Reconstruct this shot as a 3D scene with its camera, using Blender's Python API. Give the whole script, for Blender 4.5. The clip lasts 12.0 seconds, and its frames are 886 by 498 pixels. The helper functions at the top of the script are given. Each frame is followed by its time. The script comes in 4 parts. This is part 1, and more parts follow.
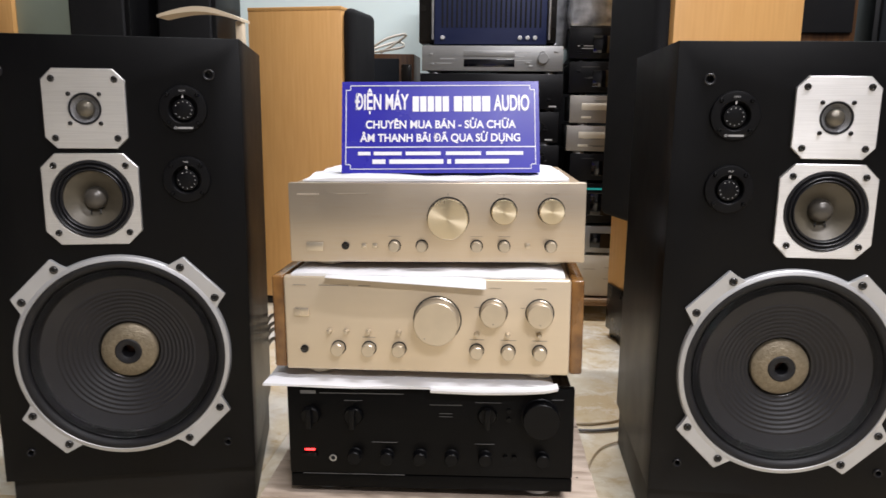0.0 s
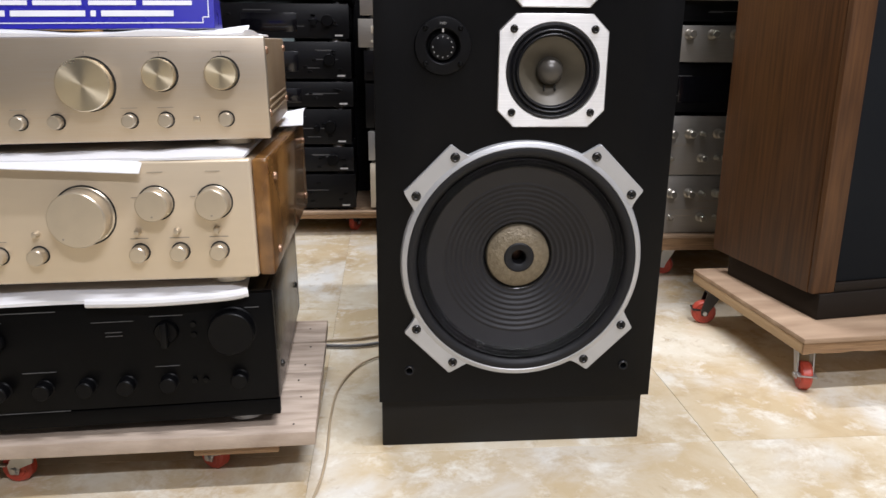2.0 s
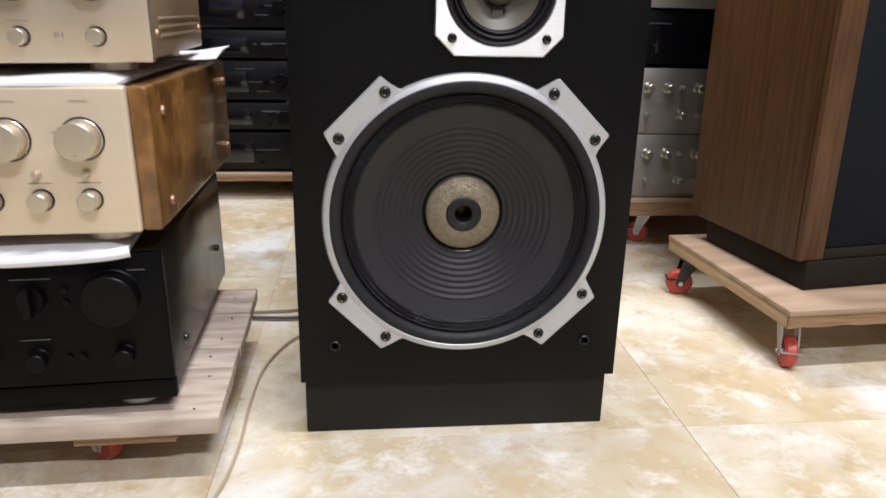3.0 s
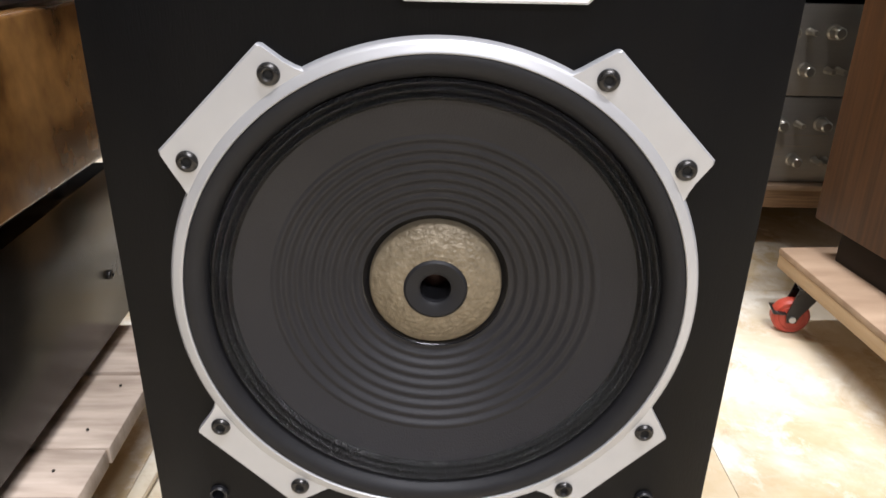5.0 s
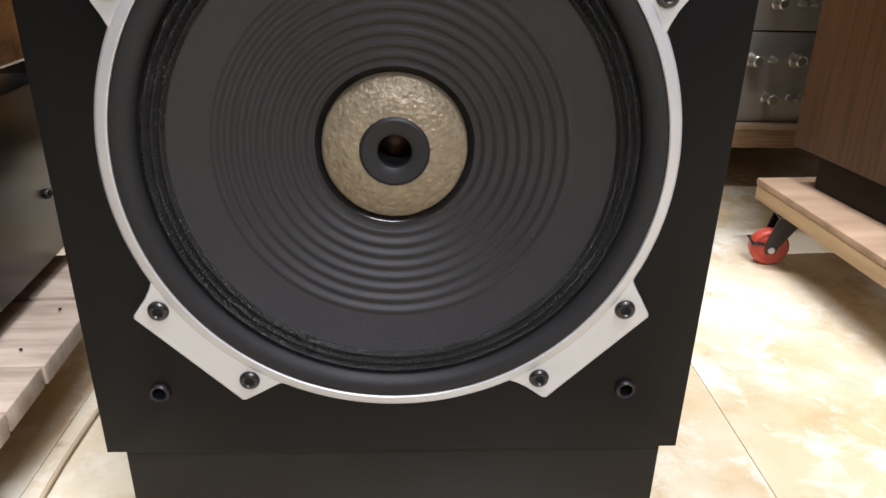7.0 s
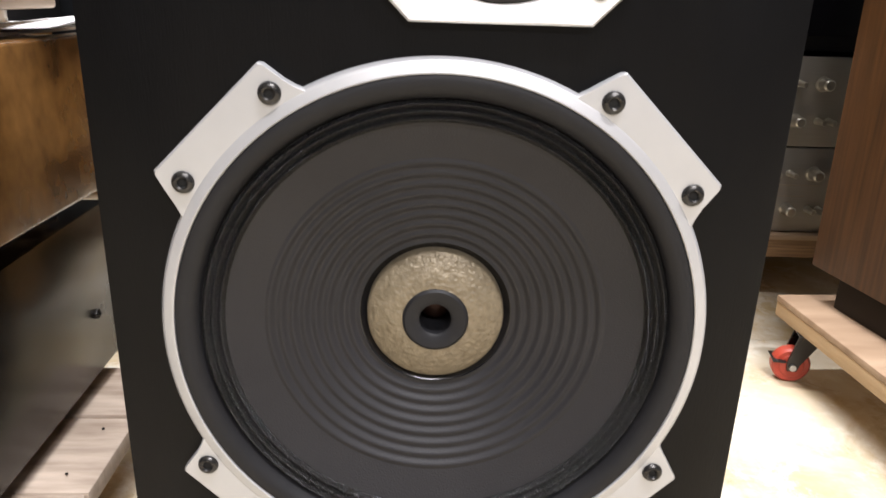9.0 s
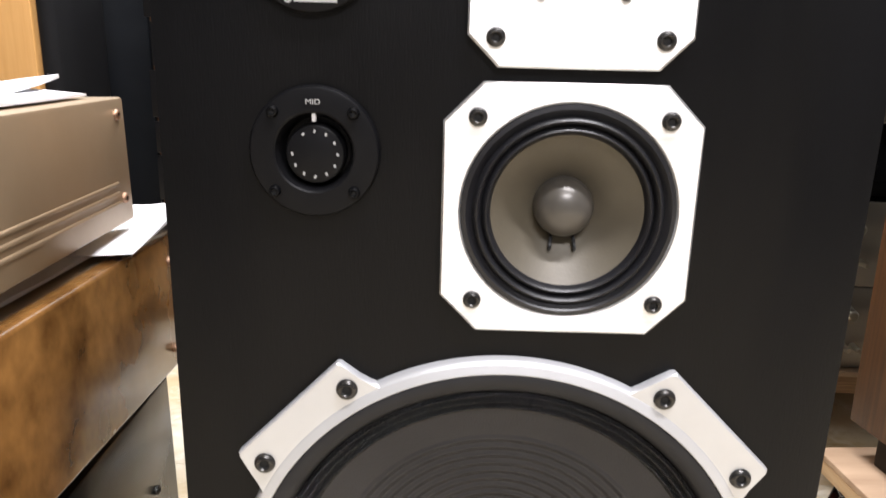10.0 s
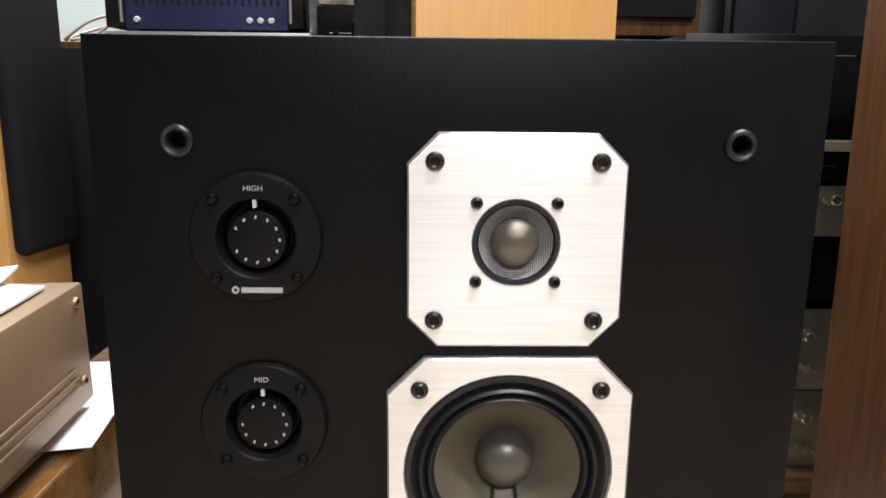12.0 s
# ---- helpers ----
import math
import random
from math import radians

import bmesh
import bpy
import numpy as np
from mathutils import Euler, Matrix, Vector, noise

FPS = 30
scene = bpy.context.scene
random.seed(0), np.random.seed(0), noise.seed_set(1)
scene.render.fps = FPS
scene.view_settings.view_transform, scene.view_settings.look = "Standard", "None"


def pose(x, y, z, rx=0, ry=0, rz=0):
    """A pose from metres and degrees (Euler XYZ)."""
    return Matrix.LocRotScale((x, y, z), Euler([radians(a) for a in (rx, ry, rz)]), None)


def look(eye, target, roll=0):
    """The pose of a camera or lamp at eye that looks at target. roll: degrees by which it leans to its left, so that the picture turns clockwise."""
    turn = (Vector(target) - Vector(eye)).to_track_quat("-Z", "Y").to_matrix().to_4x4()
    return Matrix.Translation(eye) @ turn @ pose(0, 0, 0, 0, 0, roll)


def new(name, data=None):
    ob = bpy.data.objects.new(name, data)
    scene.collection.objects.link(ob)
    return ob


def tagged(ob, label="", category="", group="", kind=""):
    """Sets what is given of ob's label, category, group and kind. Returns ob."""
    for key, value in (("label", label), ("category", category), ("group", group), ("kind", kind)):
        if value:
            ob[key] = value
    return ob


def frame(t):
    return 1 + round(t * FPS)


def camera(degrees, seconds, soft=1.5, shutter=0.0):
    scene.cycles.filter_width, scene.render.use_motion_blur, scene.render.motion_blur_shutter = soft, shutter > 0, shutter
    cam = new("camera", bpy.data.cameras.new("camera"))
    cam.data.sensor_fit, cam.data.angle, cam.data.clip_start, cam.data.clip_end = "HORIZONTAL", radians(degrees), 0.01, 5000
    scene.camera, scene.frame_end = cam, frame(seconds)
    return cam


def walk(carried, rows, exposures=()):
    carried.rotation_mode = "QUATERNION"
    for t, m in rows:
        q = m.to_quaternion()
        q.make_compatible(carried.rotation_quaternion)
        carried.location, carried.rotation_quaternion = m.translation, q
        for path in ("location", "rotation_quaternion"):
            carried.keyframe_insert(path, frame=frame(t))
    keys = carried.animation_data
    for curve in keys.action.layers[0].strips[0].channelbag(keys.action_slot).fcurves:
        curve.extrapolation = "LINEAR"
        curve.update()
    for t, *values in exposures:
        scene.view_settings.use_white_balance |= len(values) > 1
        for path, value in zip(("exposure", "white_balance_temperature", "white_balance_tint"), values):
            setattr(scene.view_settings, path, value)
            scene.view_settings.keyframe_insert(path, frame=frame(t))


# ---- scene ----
cam = camera(62.7, 12.0, shutter=0.2)
PATH = [
    (0, (0.131, 0.078, 0.687), (-0.044, 2.034, 0.311), 0.7),
    (0.5, (0.17, 0.102, 0.67), (0.12, 2.068, 0.31), 2.9),
    (1, (0.245, 0.13, 0.654), (0.242, 2.097, 0.292), 1.0),
    (1.5, (0.320, 0.190, 0.614), (0.521, 2.103, 0.064), 1.9),
    (2, (0.385, 0.253, 0.58), (0.54, 2.17, 0.032), 0.5),
    (2.5, (0.417, 0.295, 0.575), (0.61, 2.224, 0.085), 1.2),
    (3, (0.456, 0.387, 0.518), (0.661, 2.279, -0.099), 1.3),
    (3.2, (0.478, 0.444, 0.501), (0.674, 2.320, -0.164), 2.0),
    (4.8, (0.571, 0.768, 0.533), (0.644, 2.569, -0.334), 1.1),
    (5, (0.57, 0.787, 0.511), (0.589, 2.615, -0.299), 1.2),
    (5.5, (0.564, 0.803, 0.499), (0.694, 2.692, -0.145), 3.1),
    (6, (0.576, 0.806, 0.435), (0.698, 2.636, -0.361), 1.5),
    (6.5, (0.58, 0.801, 0.416), (0.682, 2.614, -0.42), 1.2),
    (8.3, (0.577, 0.785, 0.444), (0.645, 2.655, -0.262), 1.2),
    (8.5, (0.577, 0.787, 0.458), (0.647, 2.661, -0.237), 1.4),
    (9, (0.564, 0.791, 0.488), (0.606, 2.679, -0.171), 1.8),
    (9.5, (0.549, 0.798, 0.56), (0.55, 2.708, -0.031), 1.4),
    (10, (0.537, 0.798, 0.629), (0.508, 2.729, 0.11), 1.4),
    (10.5, (0.535, 0.79, 0.673), (0.448, 2.73, 0.194), -0.6),
    (10.9, (0.534, 0.787, 0.691), (0.509, 2.737, 0.249), -0.1),
    (11, (0.535, 0.785, 0.695), (0.523, 2.74, 0.273), 0.5),
    (11.5, (0.539, 0.785, 0.717), (0.569, 2.746, 0.329), 0.9),
    (12, (0.552, 0.807, 0.761), (0.596, 2.763, 0.344), 0.6),
]
EXPOSURES = [(0, -0.06, 6550, 10), (1.0, -0.1, 6600, 10), (1.5, -0.24, 6850, 10), (2.0, -0.19, 6300, 10), (2.5, -0.1, 6250, 10), (3.0, -0.03, 6250, 10),
             (4.8, 0.27, 6350, 10), (5.0, 0.27, 6350, 10), (5.5, 0.42, 6600, 10), (6.5, 0.32, 6350, 10), (8.5, 0.43, 6450, 10), (9.5, 0.65, 6750, 10),
             (10.0, 0.66, 6550, 10), (11.0, 0.43, 6500, 10), (12, 0.15, 6680, 10)]
walk(cam, [(t, look(eye, target, roll)) for t, eye, target, roll in PATH], EXPOSURES)

# ---- light ----
world = bpy.data.worlds.new("world")
scene.world = world
world.use_nodes = True
world.node_tree.nodes["Background"].inputs[0].default_value = (0.75, 0.85, 1.0, 1)
world.node_tree.nodes["Background"].inputs[1].default_value = 0.02


def tube_light(x, y, z, length, power, rz=0.0, colour=(1.0, 0.985, 1.05)):
    lamp = bpy.data.lights.new("ceiling_tube_lamp", "AREA")
    lamp.shape, lamp.size, lamp.size_y, lamp.energy, lamp.color = "RECTANGLE", length, 0.06, power, colour
    ob = new("ceiling_tube_lamp", lamp)
    ob.matrix_world = pose(x, y, z, 0, 0, rz)
    return ob


TUBES = [(1.12, 0.55, 2.72, 1.2, 68.0), (1.0, -1.4, 2.72, 1.2, 100.0), (0.2, 2.45, 2.72, 1.2, 60.0)]
for tx, ty, tz, tl, tp in TUBES:
    tube_light(tx, ty, tz, tl, tp)


# ---- materials ----
def mat(name, base, rough=0.5, metal=0.0, second=None, scale=30.0, stretch=(1, 1, 1), mix=0.5, bump=0.0, bump_scale=200.0,
        aniso=0.0, radial=False, turn=0.0, coat=0.0, spec=0.5, rough_var=0.08, rand=0.0):
    m = bpy.data.materials.new(name)
    m.use_nodes = True
    nt = m.node_tree
    b = nt.nodes["Principled BSDF"]
    b.inputs["Metallic"].default_value = metal
    b.inputs["Specular IOR Level"].default_value = spec
    b.inputs["Coat Weight"].default_value = coat
    b.inputs["Coat Roughness"].default_value = 0.08
    tc = nt.nodes.new("ShaderNodeTexCoord")
    mp = nt.nodes.new("ShaderNodeMapping")
    mp.inputs["Scale"].default_value = stretch
    nt.links.new(tc.outputs["Object"], mp.inputs["Vector"])
    n1 = nt.nodes.new("ShaderNodeTexNoise")
    n1.inputs["Scale"].default_value, n1.inputs["Detail"].default_value = scale, 6
    nt.links.new(mp.outputs[0], n1.inputs["Vector"])
    ramp = nt.nodes.new("ShaderNodeMapRange")
    ramp.inputs["From Min"].default_value, ramp.inputs["From Max"].default_value = 0.3, 0.7
    ramp.inputs["To Max"].default_value = mix
    nt.links.new(n1.outputs["Fac"], ramp.inputs["Value"])
    mx = nt.nodes.new("ShaderNodeMix")
    mx.data_type = "RGBA"
    mx.inputs["A"].default_value = (*base, 1)
    mx.inputs["B"].default_value = (*(second or [c * 0.8 for c in base]), 1)
    nt.links.new(ramp.outputs[0], mx.inputs["Factor"])
    out = mx.outputs["Result"]
    if rand:
        info = nt.nodes.new("ShaderNodeObjectInfo")
        hsv = nt.nodes.new("ShaderNodeHueSaturation")
        mr = nt.nodes.new("ShaderNodeMapRange")
        mr.inputs["To Min"].default_value, mr.inputs["To Max"].default_value = 1 - rand, 1 + rand
        nt.links.new(info.outputs["Random"], mr.inputs["Value"])
        nt.links.new(mr.outputs[0], hsv.inputs["Value"])
        nt.links.new(out, hsv.inputs["Color"])
        out = hsv.outputs["Color"]
    nt.links.new(out, b.inputs["Base Color"])
    n2 = nt.nodes.new("ShaderNodeTexNoise")
    n2.inputs["Scale"].default_value, n2.inputs["Detail"].default_value = 7.0, 8
    nt.links.new(tc.outputs["Object"], n2.inputs["Vector"])
    rr = nt.nodes.new("ShaderNodeMapRange")
    rr.inputs["From Min"].default_value, rr.inputs["From Max"].default_value = 0.3, 0.7
    rr.inputs["To Min"].default_value, rr.inputs["To Max"].default_value = max(0.02, rough - rough_var), min(1, rough + rough_var)
    nt.links.new(n2.outputs["Fac"], rr.inputs["Value"])
    nt.links.new(rr.outputs[0], b.inputs["Roughness"])
    if aniso:
        b.inputs["Anisotropic"].default_value = aniso
        b.inputs["Anisotropic Rotation"].default_value = turn
        tg = nt.nodes.new("ShaderNodeTangent")
        tg.direction_type, tg.axis = "RADIAL", "Y" if radial else "Z"
        nt.links.new(tg.outputs[0], b.inputs["Tangent"])
    if bump:
        n3 = nt.nodes.new("ShaderNodeTexNoise")
        n3.inputs["Scale"].default_value, n3.inputs["Detail"].default_value = bump_scale, 4
        nt.links.new(mp.outputs[0], n3.inputs["Vector"])
        bp = nt.nodes.new("ShaderNodeBump")
        bp.inputs["Strength"].default_value, bp.inputs["Distance"].default_value = bump, 0.001
        nt.links.new(n3.outputs["Fac"], bp.inputs["Height"])
        nt.links.new(bp.outputs[0], b.inputs["Normal"])
    return m


def glow(name, colour, strength):
    m = bpy.data.materials.new(name)
    m.use_nodes = True
    b = m.node_tree.nodes["Principled BSDF"]
    b.inputs["Base Color"].default_value = (*colour, 1)
    b.inputs["Emission Color"].default_value = (*colour, 1)
    b.inputs["Emission Strength"].default_value = strength
    return m


def marble():
    m = mat("marble_tile", (0.62, 0.50, 0.33), 0.22, rough_var=0.07)
    nt = m.node_tree
    b = nt.nodes["Principled BSDF"]
    tc = nt.nodes.new("ShaderNodeTexCoord")
    info = nt.nodes.new("ShaderNodeObjectInfo")
    add = nt.nodes.new("ShaderNodeVectorMath")
    mul = nt.nodes.new("ShaderNodeVectorMath")
    mul.operation, mul.inputs[1].default_value = "MULTIPLY", (1, 1, 0)
    sc = nt.nodes.new("ShaderNodeVectorMath")
    sc.operation = "SCALE"
    sc.inputs["Scale"].default_value = 37.0
    comb = nt.nodes.new("ShaderNodeCombineXYZ")
    for k in range(3):
        nt.links.new(info.outputs["Random"], comb.inputs[k])
    nt.links.new(comb.outputs[0], sc.inputs[0])
    nt.links.new(tc.outputs["Object"], mul.inputs[0])
    nt.links.new(mul.outputs[0], add.inputs[0])
    nt.links.new(sc.outputs[0], add.inputs[1])

    def layer(scale, detail, rough, lo, hi, dist, a, bcol=None):
        n = nt.nodes.new("ShaderNodeTexNoise")
        n.inputs["Scale"].default_value, n.inputs["Detail"].default_value = scale, detail
        n.inputs["Roughness"].default_value, n.inputs["Distortion"].default_value = rough, dist
        nt.links.new(add.outputs[0], n.inputs["Vector"])
        r = nt.nodes.new("ShaderNodeMapRange")
        r.inputs["From Min"].default_value, r.inputs["From Max"].default_value = lo, hi
        nt.links.new(n.outputs["Fac"], r.inputs["Value"])
        x = nt.nodes.new("ShaderNodeMix")
        x.data_type = "RGBA"
        nt.links.new(r.outputs[0], x.inputs["Factor"])
        if bcol is None:
            x.inputs["A"].default_value = (*a, 1)
        else:
            nt.links.new(bcol, x.inputs["A"])
            x.inputs["B"].default_value = (*a, 1)
        return x

    base = layer(4.2, 8, 0.6, 0.40, 0.60, 0.3, (0.57, 0.455, 0.285))
    base.inputs["B"].default_value = (0.71, 0.65, 0.515, 1)
    base = layer(1.9, 5, 0.55, 0.48, 0.70, 0.5, (0.60, 0.465, 0.27), base.outputs["Result"])
    cool = layer(3.1, 7, 0.62, 0.50, 0.68, 0.5, (0.70, 0.69, 0.64), base.outputs["Result"])
    warm = layer(8.0, 9, 0.66, 0.51, 0.68, 0.4, (0.50, 0.38, 0.22), cool.outputs["Result"])
    pale = layer(15, 9, 0.70, 0.52, 0.70, 0.3, (0.80, 0.77, 0.68), warm.outputs["Result"])
    vein = layer(24, 9, 0.70, 0.60, 0.76, 0.4, (0.44, 0.34, 0.21), pale.outputs["Result"])
    nt.links.new(vein.outputs["Result"], b.inputs["Base Color"])
    return m


M = {
    "black_cab": mat("black_cabinet_vinyl", (0.0013, 0.0013, 0.0016), 0.40, second=(0.0026, 0.0026, 0.0029), scale=22, stretch=(5, 5, 0.6), bump=0.15, bump_scale=180, spec=0.16, rough_var=0.05),
    "plinth": mat("plinth_black", (0.009, 0.0082, 0.0072), 0.5, spec=0.25, second=(0.013, 0.0118, 0.0103), scale=20, stretch=(0.5, 1, 6)),
    "alu": mat("brushed_aluminium_plate", (0.65, 0.648, 0.645), 0.41, 0.88, second=(0.78, 0.778, 0.775), scale=60, stretch=(0.25, 1, 22), mix=0.9, bump=0.12, bump_scale=260, aniso=0.7, turn=0.25),
    "rack_knob": mat("nickel_knob", (0.50, 0.47, 0.41), 0.3, 0.9),
    "base_brown": mat("dark_brown_base", (0.0125, 0.0085, 0.0056), 0.6, spec=0.25, second=(0.0085, 0.006, 0.0042), scale=20),
    "alu_cast": mat("cast_aluminium_frame", (0.47, 0.475, 0.485), 0.4, 0.5, second=(0.53, 0.535, 0.545), scale=40, bump=0.03),
    "rubber": mat("black_rubber", (0.007, 0.007, 0.0085), 0.36, spec=0.4, second=(0.013, 0.013, 0.015), scale=60, bump=0.08),
    "gasket": mat("grey_gasket", (0.0085, 0.0085, 0.0098), 0.55, spec=0.3, second=(0.0125, 0.0125, 0.0142), scale=50, bump=0.12),
    "cone": mat("paper_cone", (0.0150, 0.0145, 0.0165), 0.5, spec=0.35, second=(0.0105, 0.0100, 0.0115), scale=25, bump=0.35, bump_scale=900),
    "surround": mat("cloth_surround", (0.0018, 0.0018, 0.0020), 0.2, spec=0.55, second=(0.0045, 0.0045, 0.0048), scale=300, bump=1.0, bump_scale=1300),
    "cap_tan": mat("tan_dust_cap", (0.160, 0.130, 0.085), 0.45, 0.40, second=(0.26, 0.218, 0.150), scale=170, mix=0.75, bump=0.9, bump_scale=380),
    "mid_cone": mat("olive_mid_cone", (0.074, 0.063, 0.045), 0.45, 0.15, second=(0.098, 0.085, 0.061), scale=30, bump=0.12, bump_scale=600),
    "mid_cap": mat("grey_mid_cap", (0.062, 0.056, 0.048), 0.33, 0.25, second=(0.080, 0.073, 0.063), scale=100),
    "dome": mat("bronze_dome", (0.105, 0.095, 0.078), 0.22, 0.6, second=(0.14, 0.125, 0.105), scale=300, bump=0.3, bump_scale=1500),
    "mesh_grey": mat("grey_mesh_ring", (0.46, 0.46, 0.47), 0.4, 0.3, second=(0.18, 0.18, 0.18), scale=1200, mix=0.9),
    "screw": mat("dark_screw", (0.05, 0.048, 0.046), 0.27, 0.8, rough_var=0.05),
    "copper": mat("copper_screw", (0.33, 0.20, 0.13), 0.4, 0.85),
    "pole_copper": mat("copper_pole_piece", (0.075, 0.034, 0.022), 0.45, 0.6, second=(0.04, 0.02, 0.013), scale=120),
    "glue": mat("glossy_black_glue", (0.008, 0.008, 0.009), 0.16, spec=0.6, rough_var=0.06),
    "print_soft": mat("worn_white_print", (0.30, 0.30, 0.30), 0.5),
    # near-black that paints the shade inside sockets, slots and gaps
    "hole": mat("recess_shade_black", (0.004, 0.004, 0.004), 0.8),
    "dial": mat("satin_black_plastic", (0.0034, 0.0034, 0.004), 0.42, spec=0.12, second=(0.006, 0.006, 0.0066), scale=60),
    "print": mat("white_print", (0.55, 0.55, 0.55), 0.5),
    "print_grey": mat("grey_print", (0.34, 0.29, 0.23), 0.5),
    "print_dim": mat("dim_print", (0.10, 0.10, 0.10), 0.5),
    "champ1": mat("champagne_brushed_panel", (0.56, 0.465, 0.35), 0.34, 0.75, second=(0.57, 0.5, 0.41), scale=60, stretch=(0.3, 1, 14), mix=0.8),
    "champ2": mat("champagne_satin_panel", (0.67, 0.565, 0.42), 0.42, 0.45, second=(0.63, 0.53, 0.39), scale=25, stretch=(0.5, 1, 3)),
    "champ_knob": mat("champagne_knob", (0.62, 0.54, 0.42), 0.3, 0.7),
    "spun": mat("spun_metal_knob", (0.90, 0.79, 0.58), 0.28, 1.0, aniso=0.85, radial=True),
    "champ_case": mat("grey_beige_case", (0.36, 0.26, 0.16), 0.42, 0.45, second=(0.40, 0.295, 0.19), scale=30, bump=0.05),
    "wood_gloss": mat("glossy_burl_wood", (0.27, 0.130, 0.037), 0.26, second=(0.085, 0.036, 0.010), scale=24, stretch=(1.5, 1.5, 1.2), mix=0.95, coat=0.35),
    "black_amp": mat("black_amp_panel", (0.0018, 0.0018, 0.002), 0.42, spec=0.10, second=(0.003, 0.003, 0.0033), scale=50, stretch=(0.3, 1, 10)),
    "black_case": mat("black_case_gloss", (0.011, 0.0095, 0.0080), 0.26, second=(0.018, 0.0155, 0.013), scale=20, rough_var=0.06, spec=0.3),
    "black_knob": mat("black_knob", (0.0022, 0.0022, 0.0026), 0.38, spec=0.14),
    "cloth": mat("white_foam_sheet", (0.78, 0.78, 0.79), 0.75, second=(0.66, 0.67, 0.70), scale=12, bump=0.2, bump_scale=60),
    "blue": mat("blue_sign", (0.020, 0.018, 0.30), 0.3, second=(0.028, 0.025, 0.36), scale=10, spec=0.35),
    "sign_white": mat("sign_white_letter", (0.8, 0.8, 0.84), 0.4),
    "ply": mat("raw_plywood", (0.41, 0.29, 0.19), 0.66, second=(0.23, 0.145, 0.085), scale=7, stretch=(0.8, 4, 4), mix=0.85, bump=0.25, rand=0.06),
    "ply_edge": mat("plywood_edge", (0.36, 0.22, 0.11), 0.7, second=(0.12, 0.06, 0.025), scale=16, stretch=(0.6, 0.6, 30), mix=0.9, bump=0.3),
    "pine": mat("pine_batten", (0.47, 0.33, 0.185), 0.6, second=(0.36, 0.235, 0.12), scale=10, stretch=(0.6, 0.6, 9), mix=0.8, bump=0.15),
    "plank": mat("pale_pallet_plank", (0.56, 0.46, 0.37), 0.7, second=(0.24, 0.175, 0.125), scale=9, stretch=(1.2, 7, 3), mix=0.8, bump=0.5, rand=0.10),
    "walnut": mat("walnut_veneer", (0.098, 0.042, 0.0140), 0.42, spec=0.3, second=(0.036, 0.0150, 0.0052), scale=16, stretch=(9, 9, 0.35), mix=0.95, bump=0.1),
    "walnut_edge": mat("walnut_edge", (0.115, 0.053, 0.021), 0.45, spec=0.3, second=(0.048, 0.021, 0.0085), scale=14, stretch=(8, 8, 0.5), mix=0.95, bump=0.12),
    "beech": mat("beech_veneer", (0.66, 0.37, 0.135), 0.42, second=(0.58, 0.31, 0.10), scale=14, stretch=(7, 7, 0.4), mix=0.8),
    "beech_pale": mat("pale_bent_wood", (0.70, 0.58, 0.42), 0.4, second=(0.6, 0.48, 0.33), scale=14, stretch=(0.5, 5, 5)),
    "grille": mat("black_grille_cloth", (0.0065, 0.0065, 0.0072), 0.85, second=(0.012, 0.012, 0.0128), scale=400, bump=0.3, bump_scale=900, spec=0.2),
    "grille_blue": mat("blue_black_grille_cloth", (0.0042, 0.0056, 0.0076), 0.85, second=(0.0075, 0.0092, 0.0118), scale=400, bump=0.3, bump_scale=900, spec=0.2),
    "red_wheel": mat("red_polyurethane", (0.45, 0.055, 0.030), 0.45, second=(0.30, 0.05, 0.03), scale=40),
    "zinc": mat("zinc_plate", (0.5, 0.5, 0.5), 0.35, 0.9, second=(0.36, 0.36, 0.36), scale=40),
    "comp_black": mat("black_component", (0.0036, 0.0036, 0.0044), 0.34, spec=0.2, second=(0.0080, 0.0080, 0.0088), scale=30, stretch=(0.3, 1, 8), rand=0.3),
    "comp_silver": mat("silver_component", (0.31, 0.29, 0.26), 0.42, 0.6, second=(0.37, 0.345, 0.31), scale=60, stretch=(0.3, 1, 12)),
    "comp_grey": mat("grey_silver_component", (0.28, 0.28, 0.275), 0.38, 0.5, second=(0.34, 0.34, 0.33), scale=60, stretch=(0.3, 1, 12)),
    "comp_white": mat("cream_component", (0.62, 0.57, 0.47), 0.45, second=(0.55, 0.5, 0.41), scale=20),
    "navy": mat("navy_amp_panel", (0.022, 0.03, 0.085), 0.32, 0.2, second=(0.03, 0.04, 0.10), scale=20),
    "glass_dark": mat("dark_display", (0.004, 0.004, 0.006), 0.08, coat=0.5),
    "teal": glow("teal_display", (0.02, 0.35, 0.33), 0.5),
    "red_led": glow("red_led", (1.0, 0.03, 0.03), 5.0),
    "wrap": mat("clear_plastic_wrap", (0.55, 0.56, 0.58), 0.12, 0.35, second=(0.20, 0.205, 0.22), scale=28, mix=1.0, bump=1.0, bump_scale=45),
    "cable_white": mat("white_cable", (0.62, 0.58, 0.5), 0.5),
    "cable_grey": mat("grey_cable", (0.12, 0.115, 0.11), 0.45),
    "cable_tan": mat("tan_cable", (0.47, 0.37, 0.24), 0.5),
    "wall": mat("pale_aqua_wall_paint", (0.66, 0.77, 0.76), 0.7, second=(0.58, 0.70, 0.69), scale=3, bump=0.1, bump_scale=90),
    # for walls out of view: dark in place of black gear, dims reflections
    "wall_dark": mat("unseen_wall_dim_grey", (0.13, 0.13, 0.135), 0.8, second=(0.10, 0.10, 0.105), scale=3),
